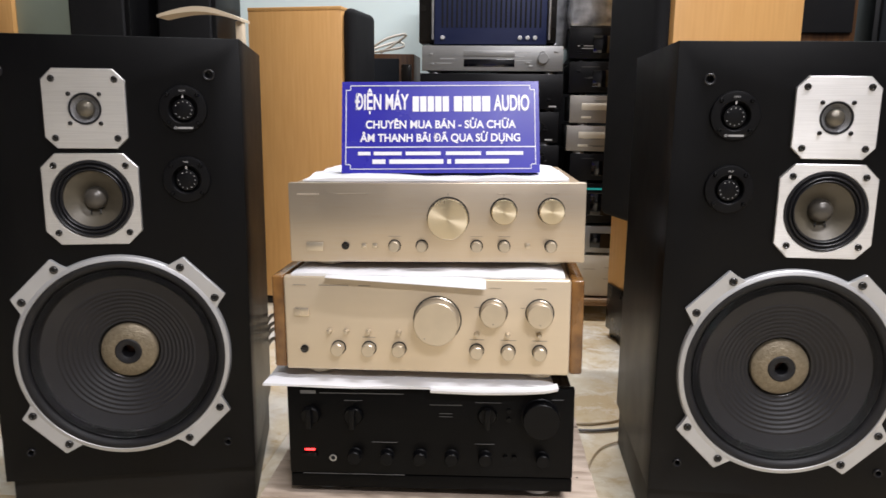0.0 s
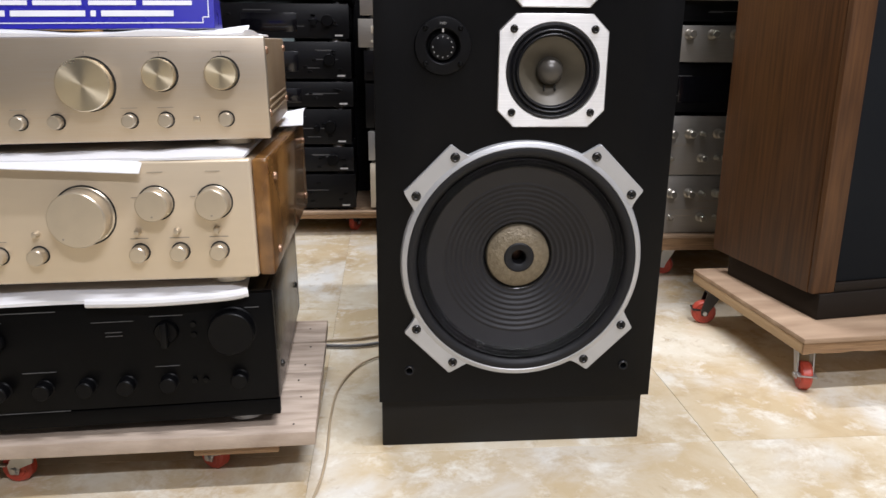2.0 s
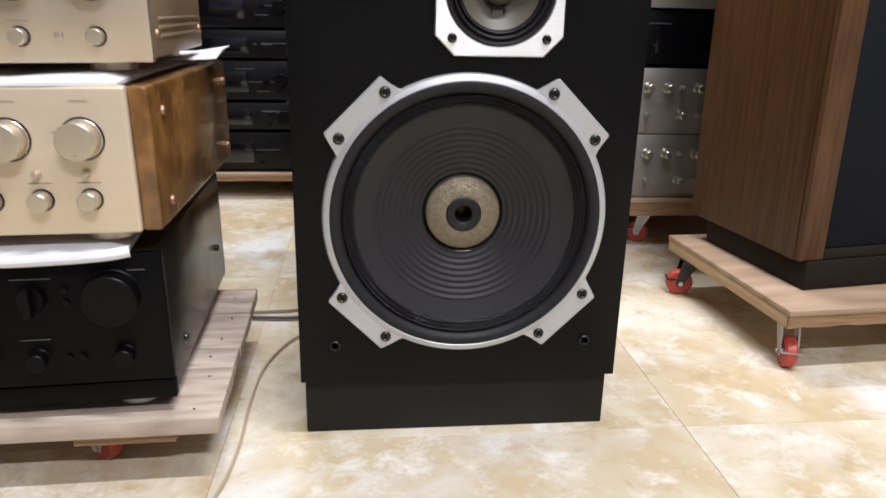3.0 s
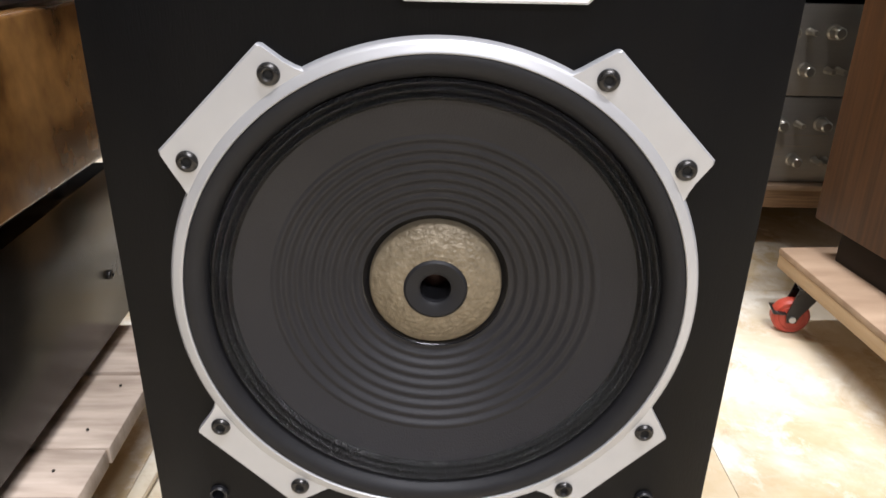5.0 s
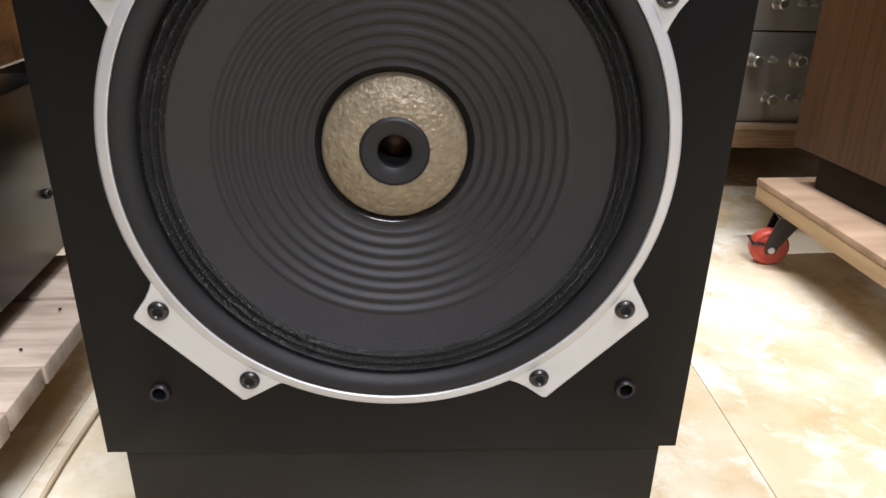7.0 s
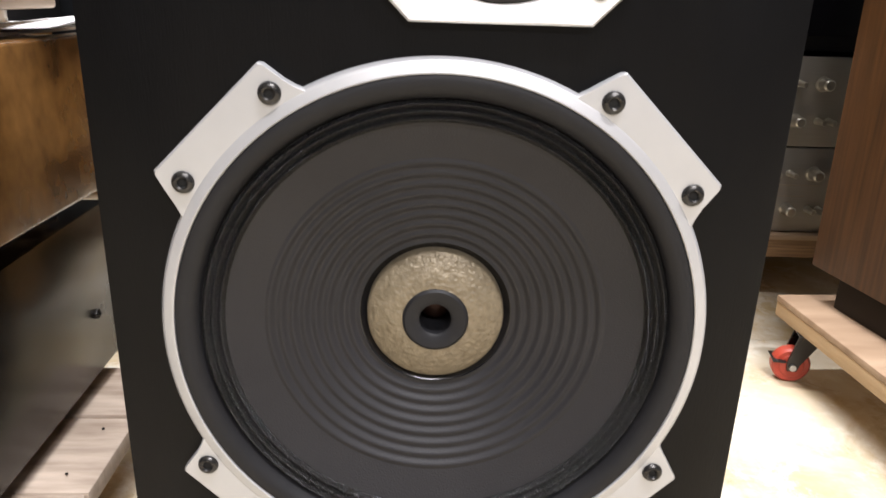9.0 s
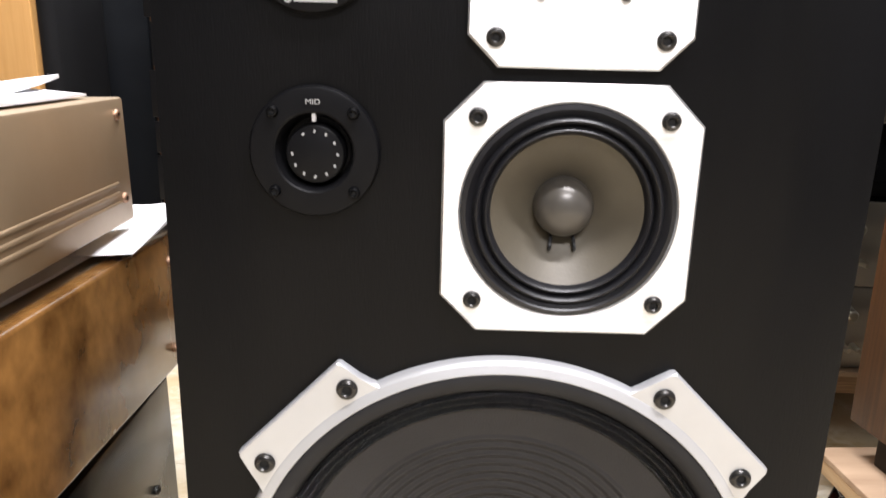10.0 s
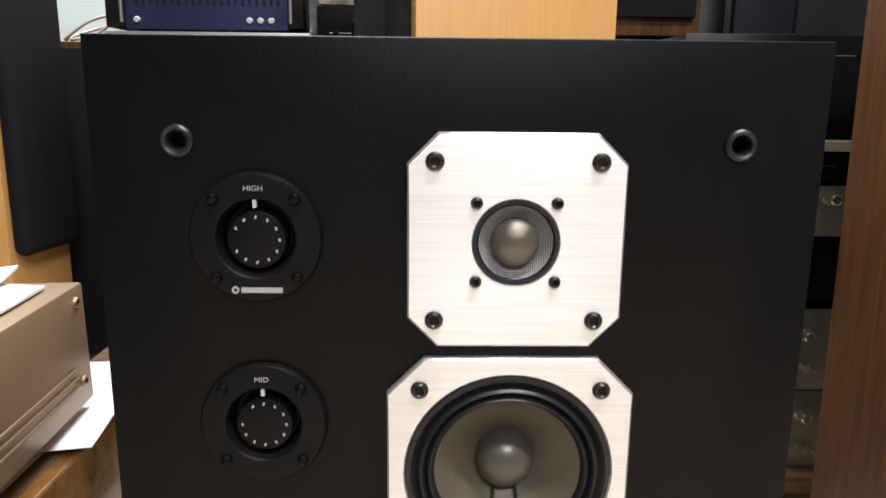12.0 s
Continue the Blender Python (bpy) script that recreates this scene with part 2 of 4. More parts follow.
    "ceiling": mat("white_ceiling_paint", (0.78, 0.78, 0.76), 0.8, second=(0.73, 0.73, 0.71), scale=3),
    "grout": mat("tile_grout", (0.62, 0.55, 0.42), 0.9),
    "green": mat("grey_green_panel", (0.25, 0.30, 0.25), 0.6, second=(0.30, 0.35, 0.29), scale=4),
    "tile": marble(),
}


def weave(m, pitch, light, dark):
    nt = m.node_tree
    b = nt.nodes["Principled BSDF"]
    tc = nt.nodes.new("ShaderNodeTexCoord")
    mp = nt.nodes.new("ShaderNodeMapping")
    mp.inputs["Rotation"].default_value = (0, radians(45), 0)
    ck = nt.nodes.new("ShaderNodeTexChecker")
    ck.inputs["Scale"].default_value = 1 / pitch
    ck.inputs["Color1"].default_value, ck.inputs["Color2"].default_value = (*light, 1), (*dark, 1)
    fl = nt.nodes.new("ShaderNodeVectorMath")
    fl.operation, fl.inputs[1].default_value = "MULTIPLY", (1, 0, 1)
    nt.links.new(tc.outputs["Object"], fl.inputs[0])
    nt.links.new(fl.outputs[0], mp.inputs["Vector"])
    nt.links.new(mp.outputs[0], ck.inputs["Vector"])
    nt.links.new(ck.outputs["Color"], b.inputs["Base Color"])


weave(M["mesh_grey"], 0.0008, (0.34, 0.34, 0.35), (0.10, 0.10, 0.10))
weave(M["dome"], 0.0008, (0.17, 0.155, 0.125), (0.085, 0.075, 0.06))


# ---- mesh helpers ----
def box(x0, x1, y0, y1, z0, z1, bevel=0.002, seg=2):
    bm = bmesh.new()
    bmesh.ops.create_cube(bm, size=1)
    for v in bm.verts:
        v.co = ((x0 + x1) / 2 + v.co.x * (x1 - x0), (y0 + y1) / 2 + v.co.y * (y1 - y0), (z0 + z1) / 2 + v.co.z * (z1 - z0))
    if bevel:
        bmesh.ops.bevel(bm, geom=list(bm.edges), offset=bevel, segments=seg, affect="EDGES", profile=0.5)
    return bm


def join(*bms):
    out = bms[0]
    for b in bms[1:]:
        me = bpy.data.meshes.new("tmp")
        b.to_mesh(me)
        out.from_mesh(me)
        bpy.data.meshes.remove(me)
        b.free()
    return out


def lathe(profile, seg=48, cx=0.0, cz=0.0, cy=0.0):
    """A turned body about the y axis; profile rows of (radius, y)."""
    bm = bmesh.new()
    rings = []
    for r, y in profile:
        if r < 1e-6:
            rings.append([bm.verts.new((cx, y + cy, cz))])
        else:
            rings.append([bm.verts.new((cx + r * math.cos(2 * math.pi * k / seg), y + cy, cz + r * math.sin(2 * math.pi * k / seg))) for k in range(seg)])
    for a, b in zip(rings, rings[1:]):
        for k in range(seg):
            j = (k + 1) % seg
            if len(a) == 1 and len(b) == 1:
                continue
            if len(a) == 1:
                bm.faces.new((a[0], b[k], b[j]))
            elif len(b) == 1:
                bm.faces.new((a[k], a[j], b[0]))
            else:
                bm.faces.new((a[k], a[j], b[j], b[k]))
    bmesh.ops.recalc_face_normals(bm, faces=bm.faces)
    return bm


def hollow_plate(outline, r_in, y_front, y_back, inset=0.0012):
    """A plate of the given outline round the origin, pierced by a round hole, front towards -y."""
    bm = bmesh.new()
    rows = []
    for scale, y in ((1, y_back), (1, y_front + inset), (0, y_front)):
        ring = []
        for x, z in outline:
            r = math.hypot(x, z)
            f = 1 if scale else (r - inset) / r
            ring.append(bm.verts.new((x * f, y, z * f)))
        rows.append(ring)
    for rr, y in ((r_in + inset, y_front), (r_in, y_front + inset), (r_in, y_back)):
        ring = []
        for x, z in outline:
            r = math.hypot(x, z)
            ring.append(bm.verts.new((x / r * rr, y, z / r * rr)))
        rows.append(ring)
    n = len(outline)
    for a, b in zip(rows, rows[1:] + rows[:1]):
        for k in range(n):
            j = (k + 1) % n
            bm.faces.new((a[k], a[j], b[j], b[k]))
    bmesh.ops.recalc_face_normals(bm, faces=bm.faces)
    return bm


def sweep(points, radius, seg=8):
    """A round cord along a smooth line through the points."""
    pts = [Vector(p) for p in points]
    fine = []
    for i in range(len(pts) - 1):
        p0, p1, p2, p3 = pts[max(i - 1, 0)], pts[i], pts[i + 1], pts[min(i + 2, len(pts) - 1)]
        for k in range(6):
            t = k / 6
            fine.append(0.5 * ((2 * p1) + (p2 - p0) * t + (2 * p0 - 5 * p1 + 4 * p2 - p3) * t * t + (3 * p1 - p0 - 3 * p2 + p3) * t ** 3))
    fine.append(pts[-1])
    bm = bmesh.new()
    rings = []
    for i, p in enumerate(fine):
        d = (fine[min(i + 1, len(fine) - 1)] - fine[max(i - 1, 0)]).normalized()
        side = d.cross(Vector((0, 0, 1)))
        side = side.normalized() if side.length > 1e-4 else Vector((1, 0, 0))
        up = side.cross(d)
        rings.append([bm.verts.new(p + radius * (math.cos(a) * side + math.sin(a) * up)) for a in (2 * math.pi * k / seg for k in range(seg))])
    for a, b in zip(rings, rings[1:]):
        for k in range(seg):
            bm.faces.new((a[k], a[(k + 1) % seg], b[(k + 1) % seg], b[k]))
    bm.faces.new(rings[0])
    bm.faces.new(rings[-1])
    bmesh.ops.recalc_face_normals(bm, faces=bm.faces)
    return bm


def sheet(x0, x1, y0, y1, z, thick, wave=0.004, seed=0, nx=28, ny=20, edge=0.01, droop=None):
    """A soft uneven sheet of foam or paper."""
    bm = bmesh.new()
    top, low = [], []
    for j in range(ny + 1):
        for i in range(nx + 1):
            u, v = i / nx, j / ny
            x, y = x0 + (x1 - x0) * u, y0 + (y1 - y0) * v
            w = noise.noise((x * 9 + seed, y * 9, seed * 3.1)) * wave
            jig = edge * noise.noise((x * 6 + seed * 5, y * 6, 7.0))
            rim = min(u, 1 - u, v, 1 - v)
            xx, yy = x + (jig if min(u, 1 - u) == 0 else 0), y + (jig if min(v, 1 - v) == 0 else 0)
            h = thick * (0.35 if rim == 0 else 1)
            dz = droop(u, v) if droop else 0
            top.append(bm.verts.new((xx, yy, z + abs(w) + h + dz)))
            low.append(bm.verts.new((xx, yy, z + dz)))
    s = nx + 1
    for j in range(ny):
        for i in range(nx):
            a = j * s + i
            bm.faces.new((top[a], top[a + 1], top[a + s + 1], top[a + s]))
            bm.faces.new((low[a], low[a + s], low[a + s + 1], low[a + 1]))
    border = [i for i in range(s)] + [j * s + nx for j in range(1, ny + 1)] + [ny * s + i for i in range(nx - 1, -1, -1)] + [j * s for j in range(ny - 1, 0, -1)]
    for a, b in zip(border, border[1:] + border[:1]):
        bm.faces.new((top[b], top[a], low[a], low[b]))
    bmesh.ops.recalc_face_normals(bm, faces=bm.faces)
    return bm


def mesh_of(bm, material, smooth=35):
    me = bpy.data.meshes.new("mesh")
    bm.to_mesh(me)
    bm.free()
    me.materials.append(material)
    if smooth:
        me.shade_smooth()
        me.set_sharp_from_angle(angle=radians(smooth))
    return me


def part(name, bm, material, parent, label="", m=None, smooth=35):
    me = bm if isinstance(bm, bpy.types.Mesh) else mesh_of(bm, material, smooth)
    ob = new(name, me)
    ob.parent = parent
    if m is not None:
        ob.matrix_basis = m
    if label:
        ob["label"] = label
    return ob


def thing(name, m, label, category, group=""):
    ob = new(name)
    ob.empty_display_size = 0.05
    ob.matrix_basis = m
    return tagged(ob, label, category, group)


def single(name, bm, material, label, category, group="", m=None, kind="", smooth=35):
    ob = new(name, mesh_of(bm, material, smooth))
    if m is not None:
        ob.matrix_basis = m
    return tagged(ob, label, category, group, kind)


def lettering(text, size, m, material, parent, width=None, name="lettering", bold=0.0):
    cu = bpy.data.curves.new("text", "FONT")
    cu.body, cu.size, cu.align_x, cu.align_y, cu.extrude, cu.offset = text, size, "CENTER", "CENTER", 0.0003, bold
    tmp = bpy.data.objects.new("text", cu)
    scene.collection.objects.link(tmp)
    dg = bpy.context.evaluated_depsgraph_get()
    me = bpy.data.meshes.new_from_object(tmp.evaluated_get(dg))
    bpy.data.objects.remove(tmp)
    me.materials.clear()
    me.materials.append(material)
    ob = part(name, me, material, parent)
    if width:
        xs = [v.co.x for v in me.vertices]
        f = width / max(1e-6, max(xs) - min(xs))
        for v in me.vertices:
            v.co.x *= f
    ob.matrix_basis = m
    return ob


def bars(rows, y, thick=0.0004):
    """Flat print bars; rows of (x0, x1, z0, z1)."""
    return join(*[box(a, b, y - thick, y + thick, c, d, 0) for a, b, c, d in rows])


# ---- structure ----
RX0, RX1, RY0, RY1, RH = -2.3, 2.9, -2.6, 3.05, 2.85
single("wall_north", box(RX0 - 0.1, RX1 + 0.1, RY1, RY1 + 0.12, 0, RH, 0), M["wall"], "pale aqua painted plaster wall", "wall", kind="structure")
# south, west and east walls are unseen; their dark tone cuts bounced light
single("wall_south", box(RX0 - 0.1, RX1 + 0.1, RY0 - 0.12, RY0, 0, RH, 0), M["wall_dark"], "unseen plaster wall, darkened to keep reflections low", "wall", kind="structure")
single("wall_west", box(RX0 - 0.12, RX0, RY0, RY1, 0, RH, 0), M["wall_dark"], "unseen plaster wall, darkened to keep reflections low", "wall", kind="structure")
single("wall_east", box(RX1, RX1 + 0.12, RY0, RY1, 0, RH, 0), M["wall_dark"], "unseen plaster wall, darkened to keep reflections low", "wall", kind="structure")
single("ceiling", box(RX0 - 0.12, RX1 + 0.12, RY0 - 0.12, RY1 + 0.12, RH, RH + 0.1, 0), M["ceiling"], "plain white painted ceiling", "ceiling", kind="structure")
floor = single("floor", box(RX0 - 0.12, RX1 + 0.12, RY0 - 0.12, RY1 + 0.12, -0.08, -0.002, 0), M["grout"], "beige and brown marble-look polished floor tiles", "floor", kind="structure")


# ---- ceiling tubes ----
def tube_fixture(x, y, z, length):
    t = thing("ceiling_light", pose(x, y, z), "white tube light fixed to the ceiling", "ceiling light", "ceiling tubes")
    part("housing", box(-length / 2 - 0.03, length / 2 + 0.03, -0.04, 0.04, 0.06, RH - z, 0.004), M["ceiling"], t)
    return t


for tx, ty, tz, tl, tp in TUBES:
    tube_fixture(tx, ty, tz, tl)


# ---- the pair of large loudspeakers ----
def screw_mesh(r):
    me = mesh_of(lathe([(0, -0.0012), (r * 0.38, -0.0012), (r * 0.42, -0.0026), (r * 0.56, -0.0033), (r * 0.74, -0.0031), (r * 0.90, -0.0022), (r, -0.0006), (r, 0.001)], 24), M["screw"])
    me.materials.append(M["hole"])
    # socket floor and wall coloured black for the shade in the recess
    for p in me.polygons:
        if math.hypot(p.center.x, p.center.z) < r * 0.45:
            p.material_index = 1
    return me


SCREW, SCREW_SMALL, SCREW_BIG = screw_mesh(0.0052), screw_mesh(0.0034), screw_mesh(0.0066)
SCREW_DIAL = SCREW_SMALL.copy()
SCREW_DIAL.materials[0] = M["black_knob"]


def octagon(h, c, n=10):
    pts, corners = [], [(h, -h + c), (h, h - c), (h - c, h), (-h + c, h), (-h, h - c), (-h, -h + c), (-h + c, -h), (h - c, -h)]
    for a, b in zip(corners, corners[1:] + corners[:1]):
        pts += [(a[0] + (b[0] - a[0]) * k / n, a[1] + (b[1] - a[1]) * k / n) for k in range(n)]
    return pts


def woofer_outline(R):
    """Ring with four bolted lugs, each cut square to the diagonal."""
    quarter = []
    a0, a1 = math.atan2(0.073, 0.147), math.atan2(0.150, 0.072)
    n = 8
    quarter += [(R * math.cos(a0 * k / n), R * math.sin(a0 * k / n)) for k in range(n)]
    lug = [(1.012 * x, 1.012 * z) for x, z in [(0.1455, 0.0735), (0.1475, 0.0790), (0.151, 0.0855), (0.1590, 0.0965), (0.1592, 0.0990), (0.0990, 0.1592), (0.0965, 0.1590), (0.0855, 0.153), (0.0790, 0.1492), (0.0735, 0.1465)]]
    for a, b in zip(lug, lug[1:]):
        m = 6 if math.dist(a, b) > 0.03 else 1
        quarter += [(a[0] + (b[0] - a[0]) * k / m, a[1] + (b[1] - a[1]) * k / m) for k in range(m)]
    quarter.append(lug[-1])
    quarter += [(R * math.cos(a1 + (math.pi / 2 - a1) * k / n), R * math.sin(a1 + (math.pi / 2 - a1) * k / n)) for k in range(1, n)]
    out = []
    for k in range(4):
        c, s = round(math.cos(k * math.pi / 2)), round(math.sin(k * math.pi / 2))
        out += [(x * c - z * s, x * s + z * c) for x, z in quarter]
    return out


def baffle(w, z0, z1, holes, thick):
    """A front board from y = 0 back, pierced by round holes of (x, z, radius)."""
    bm = bmesh.new()
    loops = [[(-w, z0), (w, z0), (w, z1), (-w, z1)]]
    for x, z, r in holes:
        loops.append([(x + r * math.cos(k * math.pi / 32), z + r * math.sin(k * math.pi / 32)) for k in range(64)])
    edges = []
    for lp in loops:
        vs = [bm.verts.new((x, 0, z)) for x, z in lp]
        edges += [bm.edges.new((a, b)) for a, b in zip(vs, vs[1:] + vs[:1])]
    bmesh.ops.triangle_fill(bm, edges=edges, use_beauty=True, use_dissolve=False, normal=(0, -1, 0))
    for f in [f for f in bm.faces if any((f.calc_center_median().x - x) ** 2 + (f.calc_center_median().z - z) ** 2 < (r * 0.995) ** 2 for x, z, r in holes)]:
        bm.faces.remove(f)
    ext = bmesh.ops.extrude_face_region(bm, geom=list(bm.faces))
    for v in ext["geom"]:
        if isinstance(v, bmesh.types.BMVert):
            v.co.y += thick
    bmesh.ops.recalc_face_normals(bm, faces=bm.faces)
    rim = [e for e in bm.edges if all(v.co.y < 1e-6 and (abs(abs(v.co.x) - w) < 1e-6 or min(abs(v.co.z - z0), abs(v.co.z - z1)) < 1e-6) for v in e.verts) and len({(round(f.normal.x), round(f.normal.y), round(f.normal.z)) for f in e.link_faces}) > 1]
    bmesh.ops.bevel(bm, geom=rim, offset=0.0016, segments=2, affect="EDGES", profile=0.5)
    return bm


SOCKETS = ((-0.151, 0.7355), (0.151, 0.7355), (-0.155, 0.131), (0.155, 0.131))


def big_speaker(m, side, label):
    """side: +1 with the dials to its left, -1 mirrored."""
    sp = thing("loudspeaker", m, label, "loudspeaker", "pair of large loudspeakers")
    W, D, Z0, Z1 = 0.198, 0.36, 0.081, 0.790
    body = join(baffle(W, Z0, Z1, [(0, 0.290, 0.1540), (side * 0.030, 0.5455, 0.0560), (side * 0.0305, 0.6820, 0.0215), (-side * 0.1110, 0.6835, 0.0215), (-side * 0.1110, 0.5750, 0.0215)] + [(x, z, 0.0050) for x, z in SOCKETS], 0.065), box(-W, W, 0.065, D, Z0, Z1, 0.0))
    part("cabinet", body, M["black_cab"], sp, "black wood-grain vinyl cabinet")
    part("plinth", box(-0.1945, 0.1945, 0.019, D - 0.02, 0, Z0 + 0.002, 0.002), M["plinth"], sp)
    # woofer
    wz = 0.290
    w = part("woofer", hollow_plate(woofer_outline(0.1635), 0.1575, -0.0075, -0.0006), M["alu_cast"], sp, "silver cast frame with four bolted lugs", pose(0, 0, wz))
    part("rim", lathe([(0.1668, -0.0006), (0.1664, -0.0036), (0.1656, -0.0060), (0.1645, -0.0074), (0.1632, -0.0080), (0.1604, -0.0085), (0.1592, -0.0091), (0.1583, -0.0092), (0.1577, -0.0086), (0.1575, -0.002)], 160), M["alu_cast"], w)
    part("gasket", lathe([(0.1575, -0.004), (0.1572, -0.0082), (0.1560, -0.0088), (0.1515, -0.0084), (0.1480, -0.0070), (0.1455, -0.0038), (0.1441, 0.0), (0.1436, 0.0024)], 160), M["gasket"], w)
    prof = [(0.1440, 0.0018)]
    for k in range(31):
        u = k / 30
        prof.append((0.1436 - 0.0136 * u, -0.0008 - 0.0030 * math.sin(u * 3 * math.pi) ** 2 + 0.0036 * u))
    roll = lathe(prof, 1400)
    for v in roll.verts:
        a = math.atan2(v.co.z, v.co.x)
        r = math.hypot(v.co.x, v.co.z)
        if 0.1302 < r < 0.1434:
            v.co.y += 0.00045 * math.sin(a * 340 + 3 * noise.noise((a * 30, r * 300, 1.0))) + 0.0005 * noise.noise((a * 150, r * 400, 4.0 + side)) + 0.0003 * noise.noise((a * 300, r * 900, 9.0))
    part("surround", roll, M["surround"], w, "black pleated cloth surround with tarry glints")
    prof = []
    for k in range(241):
        r = 0.1306 - (0.1306 - 0.043) * k / 240
        y = 0.0030 + 0.0285 * ((0.1306 - r) / (0.1306 - 0.043)) ** 0.92
        if 0.0455 < r < 0.1085:
            y += -0.0013 * math.sin((r - 0.0455) / 0.063 * math.pi * 9) ** 2
        if r > 0.0493:
            prof.append((r, y))
    part("cone", lathe(prof, 144), M["cone"], w, "dark grey ribbed paper cone")
    part("glue_ring", lathe([(0.0504, 0.0290), (0.0495, 0.0293), (0.0486, 0.0301), (0.0474, 0.0316), (0.0449, 0.0338)], 96), M["glue"], w, "glossy black glue bead")
    ring = [(0.0452, 0.0340), (0.0447, 0.0275)]
    for k in range(37):
        r = 0.0440 - (0.0440 - 0.0215) * k / 36
        ring.append((r, 0.0262 - 0.0072 * math.sin((0.0440 - r) / 0.0225 * 1.45) ** 0.85))
    cap = lathe(ring + [(0.0205, 0.0225)], 220)
    for v in cap.verts:
        v.co.y += 0.00042 * noise.noise((v.co.x * 300, v.co.z * 420, 2.0 + side)) + 0.00030 * noise.noise((v.co.x * 620, v.co.z * 800, 5.0))
    part("dust_cap", cap, M["cap_tan"], w, "hammered tan ring cap")
    part("hub", lathe([(0.0216, 0.0225), (0.0212, 0.0190), (0.0195, 0.0178), (0.0125, 0.0186), (0.0105, 0.0200), (0.0100, 0.045)], 48), M["gasket"], w, "dark hub with a centre hole")
    part("pole_piece", lathe([(0.0102, 0.044), (0.006, 0.0415), (0, 0.0408)], 32), M["pole_copper"], w, "dull copper pole piece")
    for sx in (-1, 1):
        for sz in (-1, 1):
            for x, z in ((0.145, 0.094), (0.094, 0.145)):
                part("screw", SCREW_BIG, None, w, m=pose(sx * x, -0.0072, sz * z))
    # midrange
    mid = part("midrange", hollow_plate(octagon(0.0705, 0.0212), 0.0600, -0.006, -0.0006), M["alu"], sp, "square silver plate with cut corners", pose(side * 0.030, 0, 0.5448))
    prof = [(0.0600, -0.004), (0.0594, -0.0066), (0.0570, -0.0070), (0.0548, -0.0045), (0.0535, -0.0035)]
    for k in range(13):
        u = k / 12
        prof.append((0.0535 - 0.0105 * u, -0.0035 - 0.0045 * abs(math.sin(u * 2 * math.pi)) + 0.002 * u))
    part("surround", lathe(prof, 80), M["rubber"], mid, "black rolled rubber surround")
    part("cone", lathe([(0.0438, -0.0022), (0.039, 0.0018), (0.031, 0.0085), (0.023, 0.0145), (0.0160, 0.0190)], 96), M["mid_cone"], mid, "olive grey paper cone")
    part("dust_cap", lathe([(0.0174, 0.020), (0.0173, 0.0125)] + [(0.0171 * math.cos(a * math.pi / 20), 0.0115 - 0.0130 * math.sin(a * math.pi / 20)) for a in range(10)] + [(0, -0.0015)], 56), M["mid_cap"], mid, "grey domed cap")
    for x in (-0.0065, 0.0065):
        part("lead_wire", sweep([(x, 0.0160, -0.0168), (x, 0.0115, -0.0178), (x * 1.05, 0.0105, -0.0205), (x * 1.1, 0.0092, -0.0230), (x * 1.1, 0.0096, -0.0250)], 0.0011, 6), M["rubber"], mid)
    for sx in (-1, 1):
        for sz in (-1, 1):
            part("screw", SCREW, None, mid, m=pose(sx * 0.0518, -0.0058, sz * 0.0518))
    # tweeter
    tw = part("tweeter", hollow_plate(octagon(0.0594, 0.0166), 0.0232, -0.006, -0.0006), M["alu"], sp, "square silver plate with cut corners", pose(side * 0.0305, 0, 0.6820))
    part("collar", lathe([(0.0236, -0.004), (0.0232, -0.0068), (0.0215, -0.0068), (0.0205, -0.005)], 48), M["rubber"], tw)
    part("flare", lathe([(0.0208, -0.0052), (0.0165, 0.0005), (0.0128, 0.002)], 48), M["mesh_grey"], tw)
    part("dome", lathe([(0.0135 * math.cos(a * math.pi / 24), -0.0012 - 0.0095 * math.sin(a * math.pi / 24)) for a in range(12)] + [(0, -0.0107)], 48), M["dome"], tw, "shiny bronze dome")
    for sx in (-1, 1):
        for sz in (-1, 1):
            part("screw", SCREW, None, tw, m=pose(sx * 0.0445, -0.0058, sz * 0.0440))
            part("small_screw", SCREW_SMALL, None, tw, m=pose(sx * 0.0218, -0.0058, sz * 0.0218))
    # level dials
    for word, z, wide, skip in (("HIGH", 0.6835, 0.0100, 180), ("MID", 0.5750, 0.0078, 150)):
        d = part("level_dial", lathe([(0.0362, -0.0004), (0.0360, -0.0036), (0.0350, -0.0050), (0.0335, -0.0054), (0.0226, -0.0054), (0.0216, -0.0046), (0.0204, 0.0), (0.0182, 0.0090), (0.0, 0.0090)], 84), M["dial"], sp, "round black level control", pose(-side * 0.1110, 0, z))
        part("knob", lathe([(0.0168, 0.0085), (0.0166, 0.0), (0.0158, -0.0016), (0.0150, -0.0020), (0, -0.0020)], 56), M["dial"], d, m=pose(0, 0, -0.0014))
        part("pointer", box(-0.0010, 0.0010, -0.0036, -0.0006, 0.0166, 0.0208, 0), M["print"], d)
        for k in range(12):
            if k * 30 != skip:
                a = radians(k * 30)
                x, zz = 0.0126 * math.cos(a), 0.0126 * math.sin(a) - 0.0014
                part("scale_mark", box(-0.0006, 0.0006, -0.0023, -0.0017, -0.0009, 0.0009, 0), M["print_soft"], d, m=pose(x, 0, zz, 0, 15 * (k % 5 - 2), 0))
        lettering(word, 0.0040, pose(0, -0.0055, 0.0272, 90), M["print_soft"], d, wide)
